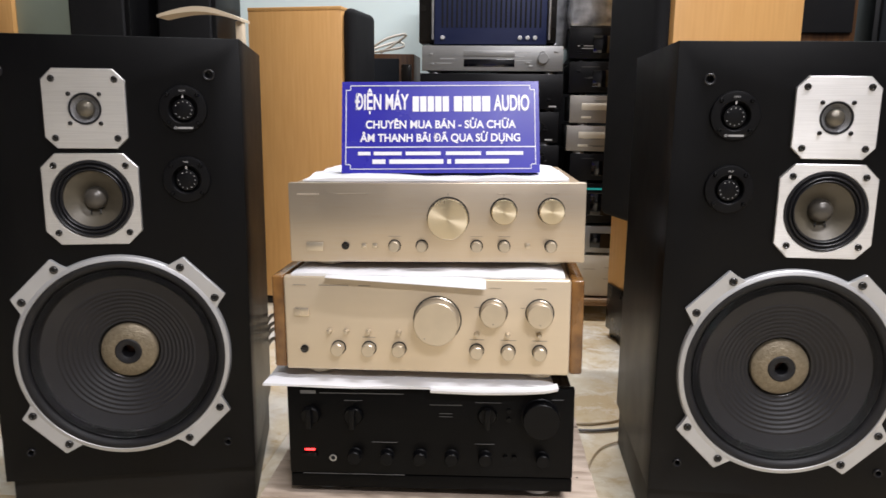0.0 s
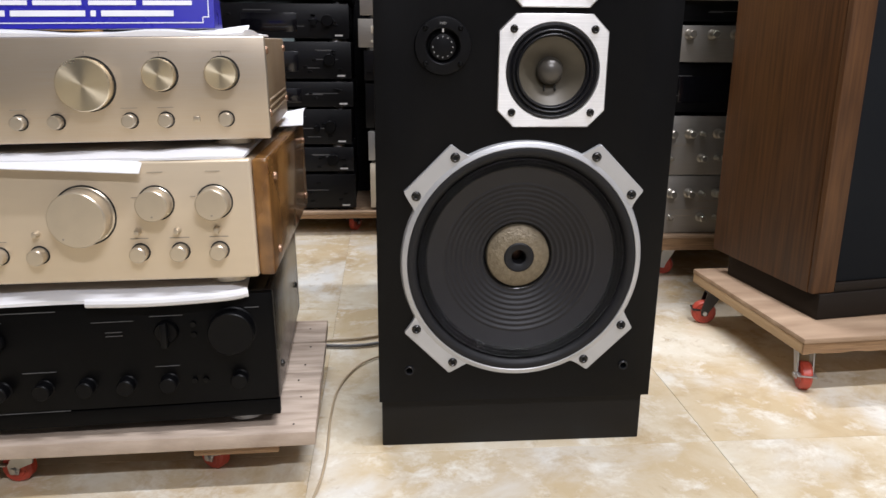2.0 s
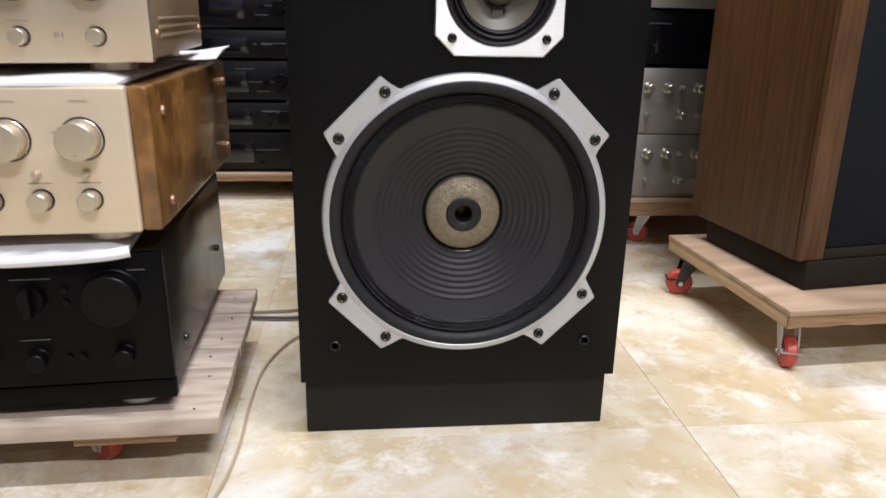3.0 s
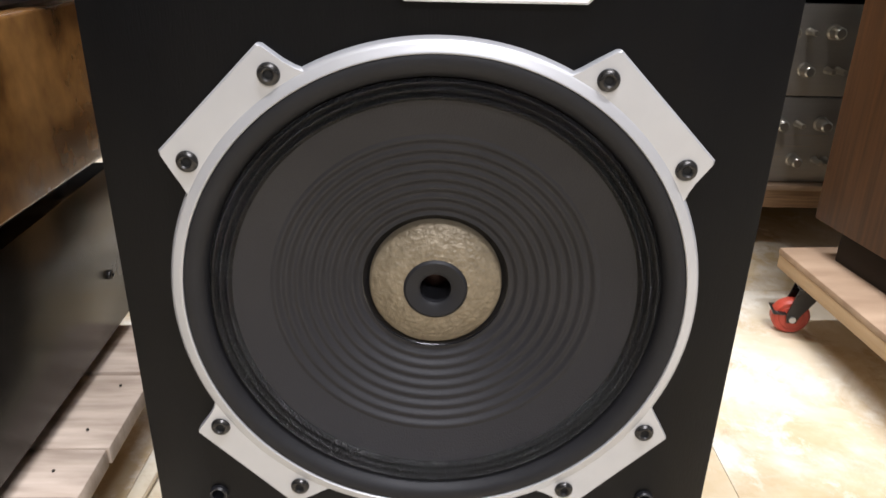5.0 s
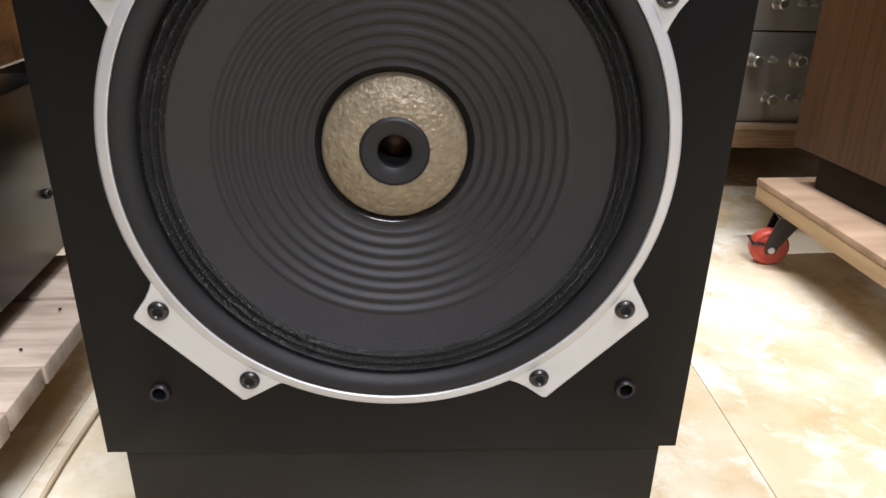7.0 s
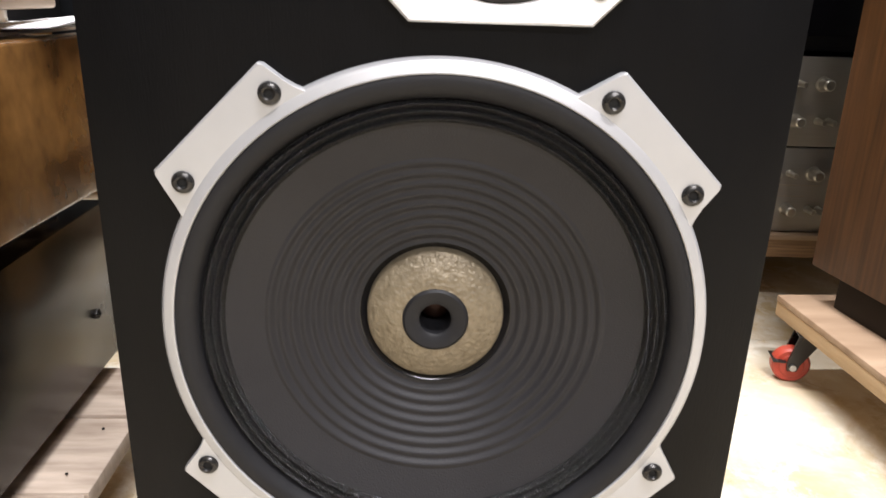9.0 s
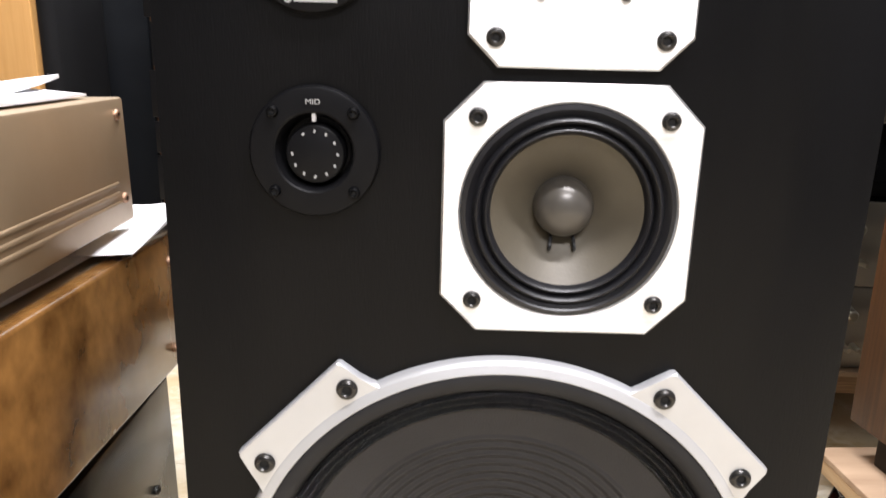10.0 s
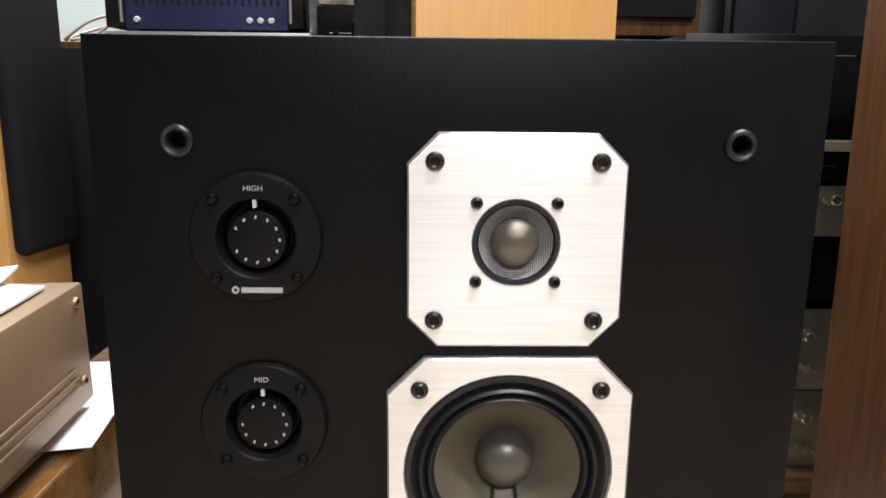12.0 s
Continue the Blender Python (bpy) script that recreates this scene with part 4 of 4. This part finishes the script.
def shop_sign(m):
    s = thing("shop_sign", m, "blue folded table sign with white Vietnamese lettering", "sign")
    W, H, B = 0.1525, 0.1385, 0.085
    lean = 0.040
    bm = bmesh.new()
    ring = []
    for x in (-W, W):
        ring.append([bm.verts.new((x, 0, 0)), bm.verts.new((x, B, 0)), bm.verts.new((x, lean + 0.004, H)), bm.verts.new((x, lean, H))])
    bm.faces.new(ring[0])
    bm.faces.new(ring[1])
    for k in range(4):
        bm.faces.new((ring[0][k], ring[0][(k + 1) % 4], ring[1][(k + 1) % 4], ring[1][k]))
    bmesh.ops.recalc_face_normals(bm, faces=bm.faces)
    part("card", bm, M["blue"], s)
    tilt = math.degrees(math.atan2(lean, H))
    L = math.hypot(lean, H)
    face = lambda x, up, off=0.0006: pose(0, 0, 0, -tilt) @ Matrix.Translation((x, -off, up)) @ pose(0, 0, 0, 90)
    plane = pose(0, 0, 0, -tilt)
    t = 0.0011
    x1, z0, z1 = W - 0.006, 0.006, L - 0.006
    c = 0.007
    frame_rows = [(-x1 + c, x1 - c, z1 - t, z1), (-x1 + c, x1 - c, z0, z0 + t), (-x1, -x1 + t, z0 + c, z1 - c), (x1 - t, x1, z0 + c, z1 - c), (-x1, x1, 0.040, 0.0415)]
    for sx in (-1, 1):
        for zz in (z0 + c, z1 - c - t):
            a, b = sorted((sx * x1, sx * (x1 - c)))
            frame_rows.append((a, b, zz, zz + t))
        for lo, hi in ((z0, z0 + c), (z1 - c, z1)):
            a, b = sorted((sx * (x1 - c), sx * (x1 - c - t)))
            frame_rows.append((a, b, lo, hi))
    part("border", bars(frame_rows, -0.0005, 0.0003), M["sign_white"], s, m=plane)
    lettering("ĐIỆN MÁY", 0.034, face(-0.0910, 0.1105), M["sign_white"], s, 0.083, bold=0.0008)
    lettering("AUDIO", 0.034, face(0.1105, 0.1085), M["sign_white"], s, 0.055, bold=0.0008)
    for x0, x1, n in ((-0.044, 0.014, 5), (0.020, 0.078, 4)):
        step = (x1 - x0) / n
        for k in range(n):
            part("name_bar", bars([(x0 + k * step + 0.001, x0 + (k + 1) * step - 0.001, 0.0965, 0.1205)], -0.0006, 0.0003), M["sign_white"], s, m=plane)
    lettering("CHUYÊN MUA BÁN - SỬA CHỮA", 0.0172, face(0.0, 0.0755), M["sign_white"], s, 0.232, bold=0.0004)
    lettering("ÂM THANH BÃI ĐÃ QUA SỬ DỤNG", 0.0172, face(0.0, 0.0545), M["sign_white"], s, 0.247, bold=0.0004)
    for x0, x1 in ((-0.127, -0.108), (-0.103, -0.06), (-0.054, 0.0), (0.008, 0.062), (0.070, 0.127)):
        part("address_bar", bars([(x0, x1, 0.028, 0.0335)], -0.0006, 0.0003), M["sign_white"], s, m=plane)
    for x0, x1 in ((-0.105, -0.085), (-0.079, 0.004), (0.010, 0.016), (0.022, 0.105)):
        part("number_bar", bars([(x0, x1, 0.0145, 0.0215)], -0.0006, 0.0003), M["sign_white"], s, m=plane)
    return s


shop_sign(pose(0.0265, 1.192, 0.5915, 0, TILT, 5.5))


# ---- audio components ----
def component(name, x0, x1, yf, depth, z0, z1, front, label, seed=0, display=True, knobs=0, buttons=8, tray=False, knob_mat="black_knob", rz=0.0, print_mat="print_dim", case="comp_black", group="stacked components"):
    rnd = random.Random(seed)
    W, H = x1 - x0, z1 - z0
    c = thing(name, pose(x0, yf, z0, 0, 0, rz), label, "audio component", group)
    f = 0.004 if name == "control_amplifier" else 0.010
    part("case", box(0.004, W - 0.004, 0.0102, depth, f, H - 0.001, 0.0015), M[case], c)
    part("front_panel", box(0, W, 0, 0.01, f - 0.002, H - 0.0005, 0.0015), M[front], c)
    for x, y in ((0.04, 0.03), (W - 0.04, 0.03), (0.04, depth - 0.04), (W - 0.04, depth - 0.04)):
        part("foot", lathe([(0, -0.005), (0.016, -0.005), (0.018, 0.006), (0, 0.006)], 20), M["zinc"] if seed % 3 == 0 else M["rubber"], c, m=Matrix.Translation((x, y, 0.005)) @ pose(0, 0, 0, -90))
    if tray:
        part("disc_tray", box(W * 0.30, W * 0.66, -0.004, 0.001, H * 0.62, H * 0.82, 0.001), M[front], c)
    if display:
        part("display", box(W * 0.30, W * 0.66, -0.0015, 0.001, H * 0.25, H * (0.52 if tray else 0.75), 0.0005), M["glass_dark"], c)
    for k in range(buttons):
        x = W * (0.06 + 0.2 * rnd.random()) if rnd.random() < 0.35 else W * (0.70 + 0.25 * rnd.random())
        z = H * (0.25 + 0.55 * rnd.random())
        part("push_button", box(x - 0.006, x + 0.006, -0.003, 0.001, z - 0.003, z + 0.003, 0.0008), M[knob_mat], c)
    for k in range(knobs):
        r = 0.016 if k == 0 else 0.009
        part("knob", knob(r, 0.016), M[knob_mat], c, m=pose(W * (0.86 - 0.09 * k), 0, H * (0.55 if k == 0 else 0.5)))
    rows = []
    for k in range(5):
        a = W * rnd.random() * 0.75 + 0.02
        z = H * (0.2 + 0.65 * rnd.random())
        rows.append((a, a + 0.03 + 0.05 * rnd.random(), z, z + 0.0018))
    for mark in rows:
        part("panel_print", bars([mark], -0.0002), M[print_mat], c)
    if front == "comp_black" and W > 0.3:
        part("badge", bars([(W - 0.040, W - 0.018, 0.014, 0.0185)], -0.0003), M["print"], c, "small pale badge")
    return c


SX0, SX1, SY = -0.150, 0.286, 2.36
dolly("stack_dolly", pose(-0.322, 2.455, 0), 0.82, 0.33, 0.0745, "raw board dolly under stacked components", [(0.03, 0.06, 10), (0.60, 0.05, -30), (0.03, 0.28, 0), (0.74, 0.28, 0)], 0.001)
before_stack = set(scene.objects)
levels = [0.103, 0.211, 0.289, 0.397, 0.474, 0.583, 0.684, 0.797]
names = ["tape_deck", "tuner", "receiver", "disc_player", "receiver", "tape_deck", "receiver"]
for k, (a, b) in enumerate(zip(levels, levels[1:])):
    component(names[k], SX0 + 0.006 * (k % 2), SX1 - 0.004 * (k % 3), SY + 0.006 * (k % 3), 0.36, a, b, "comp_black", "black audio component in a tall stack", seed=k + 1, knobs=k % 3, buttons=9, print_mat="print_dim")
component("disc_player", -0.146, 0.284, 2.37, 0.33, 0.797, 0.880, "comp_grey", "silver disc player with a dark display", seed=30, tray=True, knobs=1, buttons=9, knob_mat="comp_grey", print_mat="print")


def navy_amp(m):
    a = thing("power_amplifier", m, "navy blue power amplifier with vertical slots and rods", "amplifier")
    part("case", box(-0.05, 0.375, 0.02, 0.34, 0.012, 0.27, 0.003), M["black_case"], a)
    part("front_panel", box(0, 0.345, 0, 0.0198, 0.006, 0.28, 0.003), M["navy"], a, "navy metal front")
    # slots are shallow raised strips, their inner shade given as black colour
    for k in range(21):
        x = 0.022 + k * 0.0150
        part("slot", box(x, x + 0.006, -0.0012, 0.002, 0.056, 0.245 - 0.03 * abs(math.sin(k * 0.5)), 0.0005), M["hole"], a)
    for x in (-0.004, 0.352):
        part("rod", lathe([(0, 0), (0.004, 0), (0.004, 0.30), (0, 0.30)], 16), M["zinc"], a, m=Matrix.Translation((x, -0.01, 0.02)) @ pose(0, 0, 0, 90))
    for x in (0.026, 0.264, 0.287, 0.310):
        part("push_button", lathe([(0.0065, 0), (0.0065, -0.006), (0.005, -0.008), (0, -0.008)], 20), M["print"], a, m=pose(x, 0, 0.026))
    for x, y in ((0.03, 0.05), (0.31, 0.05), (0.03, 0.3), (0.31, 0.3)):
        part("foot", lathe([(0, -0.007), (0.02, -0.007), (0.02, 0.007), (0, 0.007)], 20), M["rubber"], a, m=Matrix.Translation((x, y, 0.007)) @ pose(0, 0, 0, -90))
    return a


navy_amp(pose(-0.112, 2.40, 0.8795))

MX = 0.315
component("mini_component", MX + 0.014, MX + 0.225, 2.36, 0.30, 0.103, 0.243, "comp_white", "cream mini amplifier at the bottom of a stack", seed=41, display=False, knobs=0, buttons=2, knob_mat="comp_grey", case="comp_white", print_mat="print_grey")
component("mini_component", MX + 0.010, MX + 0.225, 2.36, 0.30, 0.243, 0.336, "comp_grey", "grey mini component with a small display", seed=42, buttons=4, knob_mat="comp_grey", case="comp_grey", print_mat="print_grey")
rad = component("mini_component", MX + 0.004, MX + 0.225, 2.365, 0.30, 0.336, 0.470, "comp_black", "black mini component with teal display", seed=43, buttons=5)
part("lit_display", box(0.035, 0.10, -0.0025, 0.0, 0.1120, 0.1180, 0), M["teal"], rad, "faint teal display")
component("mini_component", MX + 0.002, MX + 0.225, 2.365, 0.30, 0.470, 0.560, "comp_black", "black mini component in a stack", seed=44, buttons=5)
for za, zb, sd, off in ((0.560, 0.645, 45, -0.012), (0.645, 0.735, 48, -0.006)):
    dv = component("disc_drive", MX + off, MX + 0.225, 2.355, 0.28, za, zb, "comp_silver", "silver disc drive with a front tray", seed=sd, display=False, buttons=0, knob_mat="comp_silver", case="comp_grey")
    part("disc_tray", box(0.035, 0.215, -0.004, 0.001, 0.046, 0.066, 0.002), M["comp_white"], dv)
    part("push_button", box(0.035, 0.065, -0.003, 0.001, 0.021, 0.028, 0.001), M["comp_white"], dv)
component("mini_component", MX - 0.012, MX + 0.225, 2.365, 0.30, 0.735, 0.835, "comp_black", "black mini component in a stack", seed=46, buttons=5)
component("mini_component", MX - 0.016, MX + 0.225, 2.365, 0.30, 0.835, 0.935, "comp_black", "black component with knobs in a stack", seed=47, knobs=3, buttons=3, print_mat="print")


def wrapped_box(m, w, d, h, seed):
    bm = box(0, w, 0, d, 0, h, 0.012, 2)
    bmesh.ops.subdivide_edges(bm, edges=list(bm.edges), cuts=5, use_grid_fill=True)
    for v in bm.verts:
        if v.co.z > 0.004:
            v.co += Vector(noise.noise_vector(v.co * 28 + Vector((seed, 0, 0)))) * 0.006
            v.co.z = max(v.co.z, 0.001)
    return single("wrapped_component", bm, M["wrap"], "component wrapped in wrinkled clear plastic", "wrapped box", m=m)


wrapped_box(pose(MX - 0.015, 2.36, 0.935), 0.20, 0.25, 0.17, 4)
wrapped_box(pose(0.242, 2.50, 0.8805), 0.06, 0.12, 0.21, 9)

# the whole stack stands a little deeper and is a little larger
DEEPER = Matrix.Translation((0.135, 0.085, 0.683)) @ Matrix.Scale(1.05, 4) @ Matrix.Translation((-0.135, -0.085, -0.683))
for ob in [o for o in scene.objects if o not in before_stack and o.parent is None]:
    ob.matrix_basis = DEEPER @ ob.matrix_basis

# rack of silver amplifiers further along
RKX, RKY = 0.94, 1.965
dolly("rack_dolly", pose(RKX - 0.03, RKY - 0.015, 0), 0.62, 0.45, 0.123, "raw wooden board on red casters", [(0.212, 0.066, 60), (0.56, 0.05, 0), (0.06, 0.40, 0), (0.56, 0.40, 0)], 0.018)


def knob_unit(z0, z1, front, label, knobs, seed, x0=RKX, x1=RKX + 0.50):
    c = component("control_amplifier", x0, x1, RKY, 0.38, z0, z1, front, label, seed=seed, display=False, buttons=0, case="comp_black", group="rack of silver amplifiers", print_mat="print_grey")
    for x, z, r in knobs:
        r *= 0.82
        k = part("knob", lathe([(r * 1.25, 0), (r * 1.2, -0.003), (r, -0.004), (r * 0.95, -0.022), (r * 0.7, -0.024), (0, -0.024)], 28), M["rack_knob"], c, "shiny metal knob", pose(x - x0, 0, z - z0))
    return c


row = [(1.073, 0.012), (1.118, 0.012), (1.149, 0.006), (1.188, 0.012), (1.25, 0.012), (1.31, 0.008)]
low = [(1.075, 0.006), (1.153, 0.011), (1.190, 0.006), (1.207, 0.006), (1.27, 0.011)]
knob_unit(0.123, 0.269, "comp_silver", "silver control amplifier with many knobs", [(x + 0.012, 0.226, r) for x, r in row] + [(x + 0.012, 0.165, r) for x, r in low], 61)
knob_unit(0.269, 0.414, "comp_silver", "silver control amplifier with many knobs", [(x, 0.372, r) for x, r in row] + [(x, 0.313, r) for x, r in low], 62)
component("tuner", RKX, RKX + 0.48, RKY + 0.01, 0.36, 0.414, 0.537, "comp_black", "black tuner with dark glass front", seed=63, knobs=2, buttons=4, group="rack of silver amplifiers")
knob_unit(0.537, 0.622, "comp_silver", "slim silver preamplifier with round knobs", [(1.094, 0.602, 0.012), (1.149, 0.602, 0.012), (1.204, 0.602, 0.012)], 64)
component("tuner", RKX, RKX + 0.48, RKY + 0.01, 0.36, 0.622, 0.678, "comp_black", "thin black component in a rack", seed=66, buttons=3, display=False, group="rack of silver amplifiers")
shelf = single("shelf_board", box(RKX - 0.02, RKX + 0.52, RKY - 0.01, RKY + 0.38, 0.678, 0.694, 0.002), M["comp_white"], "white shelf board across the rack", "shelf board")
component("power_amplifier", RKX + 0.02, RKX + 0.48, RKY + 0.03, 0.34, 0.694, 0.86, "comp_black", "large black amplifier on the white shelf", seed=67, buttons=2, display=False, group="rack of silver amplifiers")


# ---- tall beech loudspeakers turned sideways ----
def beech_speaker(m, depth, width, height, face, g0, g1, label):
    """Its side panel faces the camera; face: +1 if the grille looks along +x, -1 along -x."""
    s = thing("beech_loudspeaker", m, label, "loudspeaker", "tall beech loudspeakers")
    part("cabinet", box(0, depth, 0, width, 0.03, height, 0.002), M["beech"], s, "beech-veneer cabinet")
    part("top_edge", box(-0.001, depth + 0.001, -0.001, width, height, height + 0.012, 0.002), M["beech"], s)
    part("plinth", box(0.01, depth - 0.01, 0.01, width - 0.01, 0, 0.03, 0.001), M["black_case"], s)
    e0, e1 = (depth + 0.0006, depth + 0.006) if face > 0 else (-0.006, -0.0006)
    part("lower_panel", box(e0, e1, 0.012, width - 0.012, 0.030, 0.170, 0.002), M["black_case"], s, "black lower front panel")
    a, b = (depth + 0.0006, depth + 0.045) if face > 0 else (-0.045, -0.0006)
    part("grille", box(a, b, 0.006, width - 0.006, g0, g1, 0.022, 4), M["grille"], s, "black cloth grille with rounded corners")
    return s


beech_speaker(pose(-0.751, 2.532, 0, 0, 0, -8), 0.330, 0.225, 1.0, 1, 0.375, 1.008, "tall beech loudspeaker, black grille turned aside")
beech_speaker(pose(0.532, 2.02, 0, 0, 0, 17), 0.365, 0.30, 1.25, -1, 0.385, 1.24, "tall beech loudspeaker, grille turned towards the stack")


# ---- dark loudspeakers along the back ----
def dark_speaker(name, x0, x1, y0, y1, h, frame_mat, grille_mat, label, edge=0.014, z0=0.0):
    s = thing(name, pose(x0, y0, z0), label, "loudspeaker", "loudspeakers along the back wall")
    W, D = x1 - x0, y1 - y0
    part("cabinet", box(0, W, 0.012, D, 0, h, 0.003), M[frame_mat], s)
    part("grille", box(edge, W - edge, -0.004, 0.0118, edge + 0.02, h - edge, 0.004), M[grille_mat], s)
    return s


bx = thing("floor_loudspeaker", pose(-0.445, 2.78, 0), "narrow brown loudspeaker with blue-black grille", "loudspeaker", "loudspeakers along the back wall")
part("cabinet", box(0, 0.219, 0.012, 0.20, 0, 0.885, 0.003), M["walnut"], bx)
part("grille", box(0.006, 0.165, -0.006, 0.0118, 0.03, 0.868, 0.004), M["grille_blue"], bx)
for k in range(6):
    part("port_plate", box(0.174, 0.210, -0.002, 0.0118, 0.27 + 0.102 * k, 0.338 + 0.102 * k, 0.003), M["black_case"], bx, "small square black plate")
single("coiled_cable", sweep([(-0.40, 2.84, 0.892), (-0.33, 2.82, 0.90), (-0.27, 2.83, 0.915), (-0.30, 2.88, 0.935), (-0.38, 2.86, 0.91), (-0.41, 2.83, 0.893), (-0.33, 2.81, 0.94), (-0.26, 2.83, 0.955), (-0.36, 2.85, 0.892)], 0.0045), M["cable_white"], "loose coil of white cable on a loudspeaker", "cable")
dark_speaker("bookshelf_loudspeaker", 0.905, 1.095, 2.30, 2.5, 0.33, "walnut_edge", "grille", "dark grille loudspeaker in a brown wooden frame", z0=0.879)
single("support_cabinet", box(0.90, 1.10, 2.33, 2.6, 0, 0.879, 0.003), M["black_case"], "dark cabinet under a small loudspeaker", "cabinet")
dark_speaker("floor_loudspeaker", 0.08, 0.60, 2.86, 3.03, 0.86, "black_cab", "grille", "wide black loudspeaker against the back wall")
dark_speaker("floor_loudspeaker", 1.150, 1.30, 2.32, 2.6, 1.3, "black_cab", "grille_blue", "tall blue-black floor loudspeaker")
dark_speaker("floor_loudspeaker", 1.31, 1.70, 2.42, 2.75, 1.35, "black_cab", "grille", "tall black floor loudspeaker by the rack")
dark_speaker("floor_loudspeaker", -1.15, -0.965, 2.15, 2.45, 1.25, "black_cab", "grille", "tall black floor loudspeaker behind the pair")
dark_speaker("floor_loudspeaker", -0.96, -0.77, 2.30, 2.52, 1.2, "black_cab", "grille", "tall black floor loudspeaker behind the pair")


# ---- chair with a curved pale arm ----
def arm_chair(m):
    c = thing("armchair", m, "bentwood chair with a pale curved armrest", "chair")
    bm = bmesh.new()
    rows = []
    for k in range(21):
        u = k / 20
        x, z = -0.110 + 0.200 * u, 0.890 + 0.017 * math.sin(min(1, u * 1.25) * math.pi * 0.62) - 0.024 * u ** 3
        t = 0.006 + 0.006 * math.sin(u * math.pi)
        rows.append([bm.verts.new((x, y, z + dz)) for y, dz in ((-0.03, 0), (0.03, 0), (0.03, t), (-0.03, t))])
    for a, b in zip(rows, rows[1:]):
        for k in range(4):
            bm.faces.new((a[k], a[(k + 1) % 4], b[(k + 1) % 4], b[k]))
    bm.faces.new(rows[0])
    bm.faces.new(rows[-1])
    bmesh.ops.recalc_face_normals(bm, faces=bm.faces)
    part("armrest", bm, M["beech_pale"], c, "pale curved wooden armrest")
    part("arm_support", box(0.070, 0.088, -0.012, 0.012, 0.70, 0.884, 0.004), M["beech_pale"], c)
    part("side_rail", box(-0.115, 0.088, -0.012, 0.012, 0.676, 0.6998, 0.003), M["beech_pale"], c)
    for x, y, z in ((0.0, 0, 0.676), (-0.10, 0, 0.676), (0.0, 0.16, 0.46), (-0.10, 0.16, 0.46)):
        part("leg", box(x - 0.014, x + 0.014, y - 0.014, y + 0.014, 0, z, 0.003), M["beech_pale"], c)
    part("seat", box(-0.13, 0.02, 0.016, 0.19, 0.46, 0.49, 0.008), M["beech_pale"], c)
    return c


arm_chair(pose(-0.585, 1.80, 0))

# side cabinet and panel at the far left
single("green_panel", box(-1.558, -1.27, 2.52, 2.55, 0, 1.6, 0.002), M["green"], "grey-green board leaning near the wall", "board")
single("wooden_post", box(-1.64, -1.5585, 2.50, 2.55, 0, 1.7, 0.002), M["beech"], "orange-brown wooden door post", "post")

# ---- cables on the floor ----
single("speaker_cable", sweep([(0.50, 1.60, 0.004), (0.40, 1.55, 0.004), (0.335, 1.50, 0.004), (0.30, 1.405, 0.004), (0.293, 1.30, 0.004), (0.295, 1.19, 0.004), (0.285, 1.09, 0.004), (0.25, 0.98, 0.004)], 0.0019), M["cable_tan"], "thin tan speaker cable lying on the floor", "cable")
single("speaker_cable", sweep([(0.16, 1.60, 0.005), (0.25, 1.588, 0.005), (0.34, 1.585, 0.005), (0.45, 1.63, 0.005)], 0.0036), M["cable_grey"], "grey cable on the floor behind the pallet", "cable")
single("speaker_cable", sweep([(0.14, 1.63, 0.004), (0.25, 1.615, 0.004), (0.36, 1.63, 0.004), (0.46, 1.70, 0.004)], 0.0030), M["cable_tan"], "thin tan cable on the floor behind the pallet", "cable")
for k, (za, zb) in enumerate(((0.262, 0.255), (0.236, 0.236), (0.226, 0.222), (0.205, 0.200))):
    single("amplifier_cable", sweep([(-0.15, 1.535, za - 0.03), (-0.22, 1.555, za - 0.01), (-0.30, 1.50, zb), (-0.38, 1.60, zb - 0.02), (-0.42, 1.66, zb - 0.06)], 0.0042), M["rubber"] if k != 2 else M["cable_grey"], "dark cable running from an amplifier", "cable")

# ---- floor tiles ----
TILE = 0.60
tile_mesh = mesh_of(box(-TILE / 2 + 0.0003, TILE / 2 - 0.0003, -TILE / 2 + 0.0003, TILE / 2 - 0.0003, -0.010, 0, 0.0004, 1), M["tile"], 0)
ix0, ix1 = int((RX0 - 0.874) // TILE), int((RX1 - 0.874) // TILE) + 1
iy0, iy1 = int((RY0 - 1.80) // TILE), int((RY1 - 1.80) // TILE) + 1
for ix in range(ix0, ix1 + 1):
    for iy in range(iy0, iy1 + 1):
        cx, cy = 0.874 + (ix + 0.5) * TILE, 1.80 + (iy + 0.5) * TILE
        if RX0 - 0.3 < cx < RX1 + 0.3 and RY0 - 0.3 < cy < RY1 + 0.3:
            part("tile", tile_mesh, None, floor, m=Matrix.Translation((cx, cy, 0.0)))
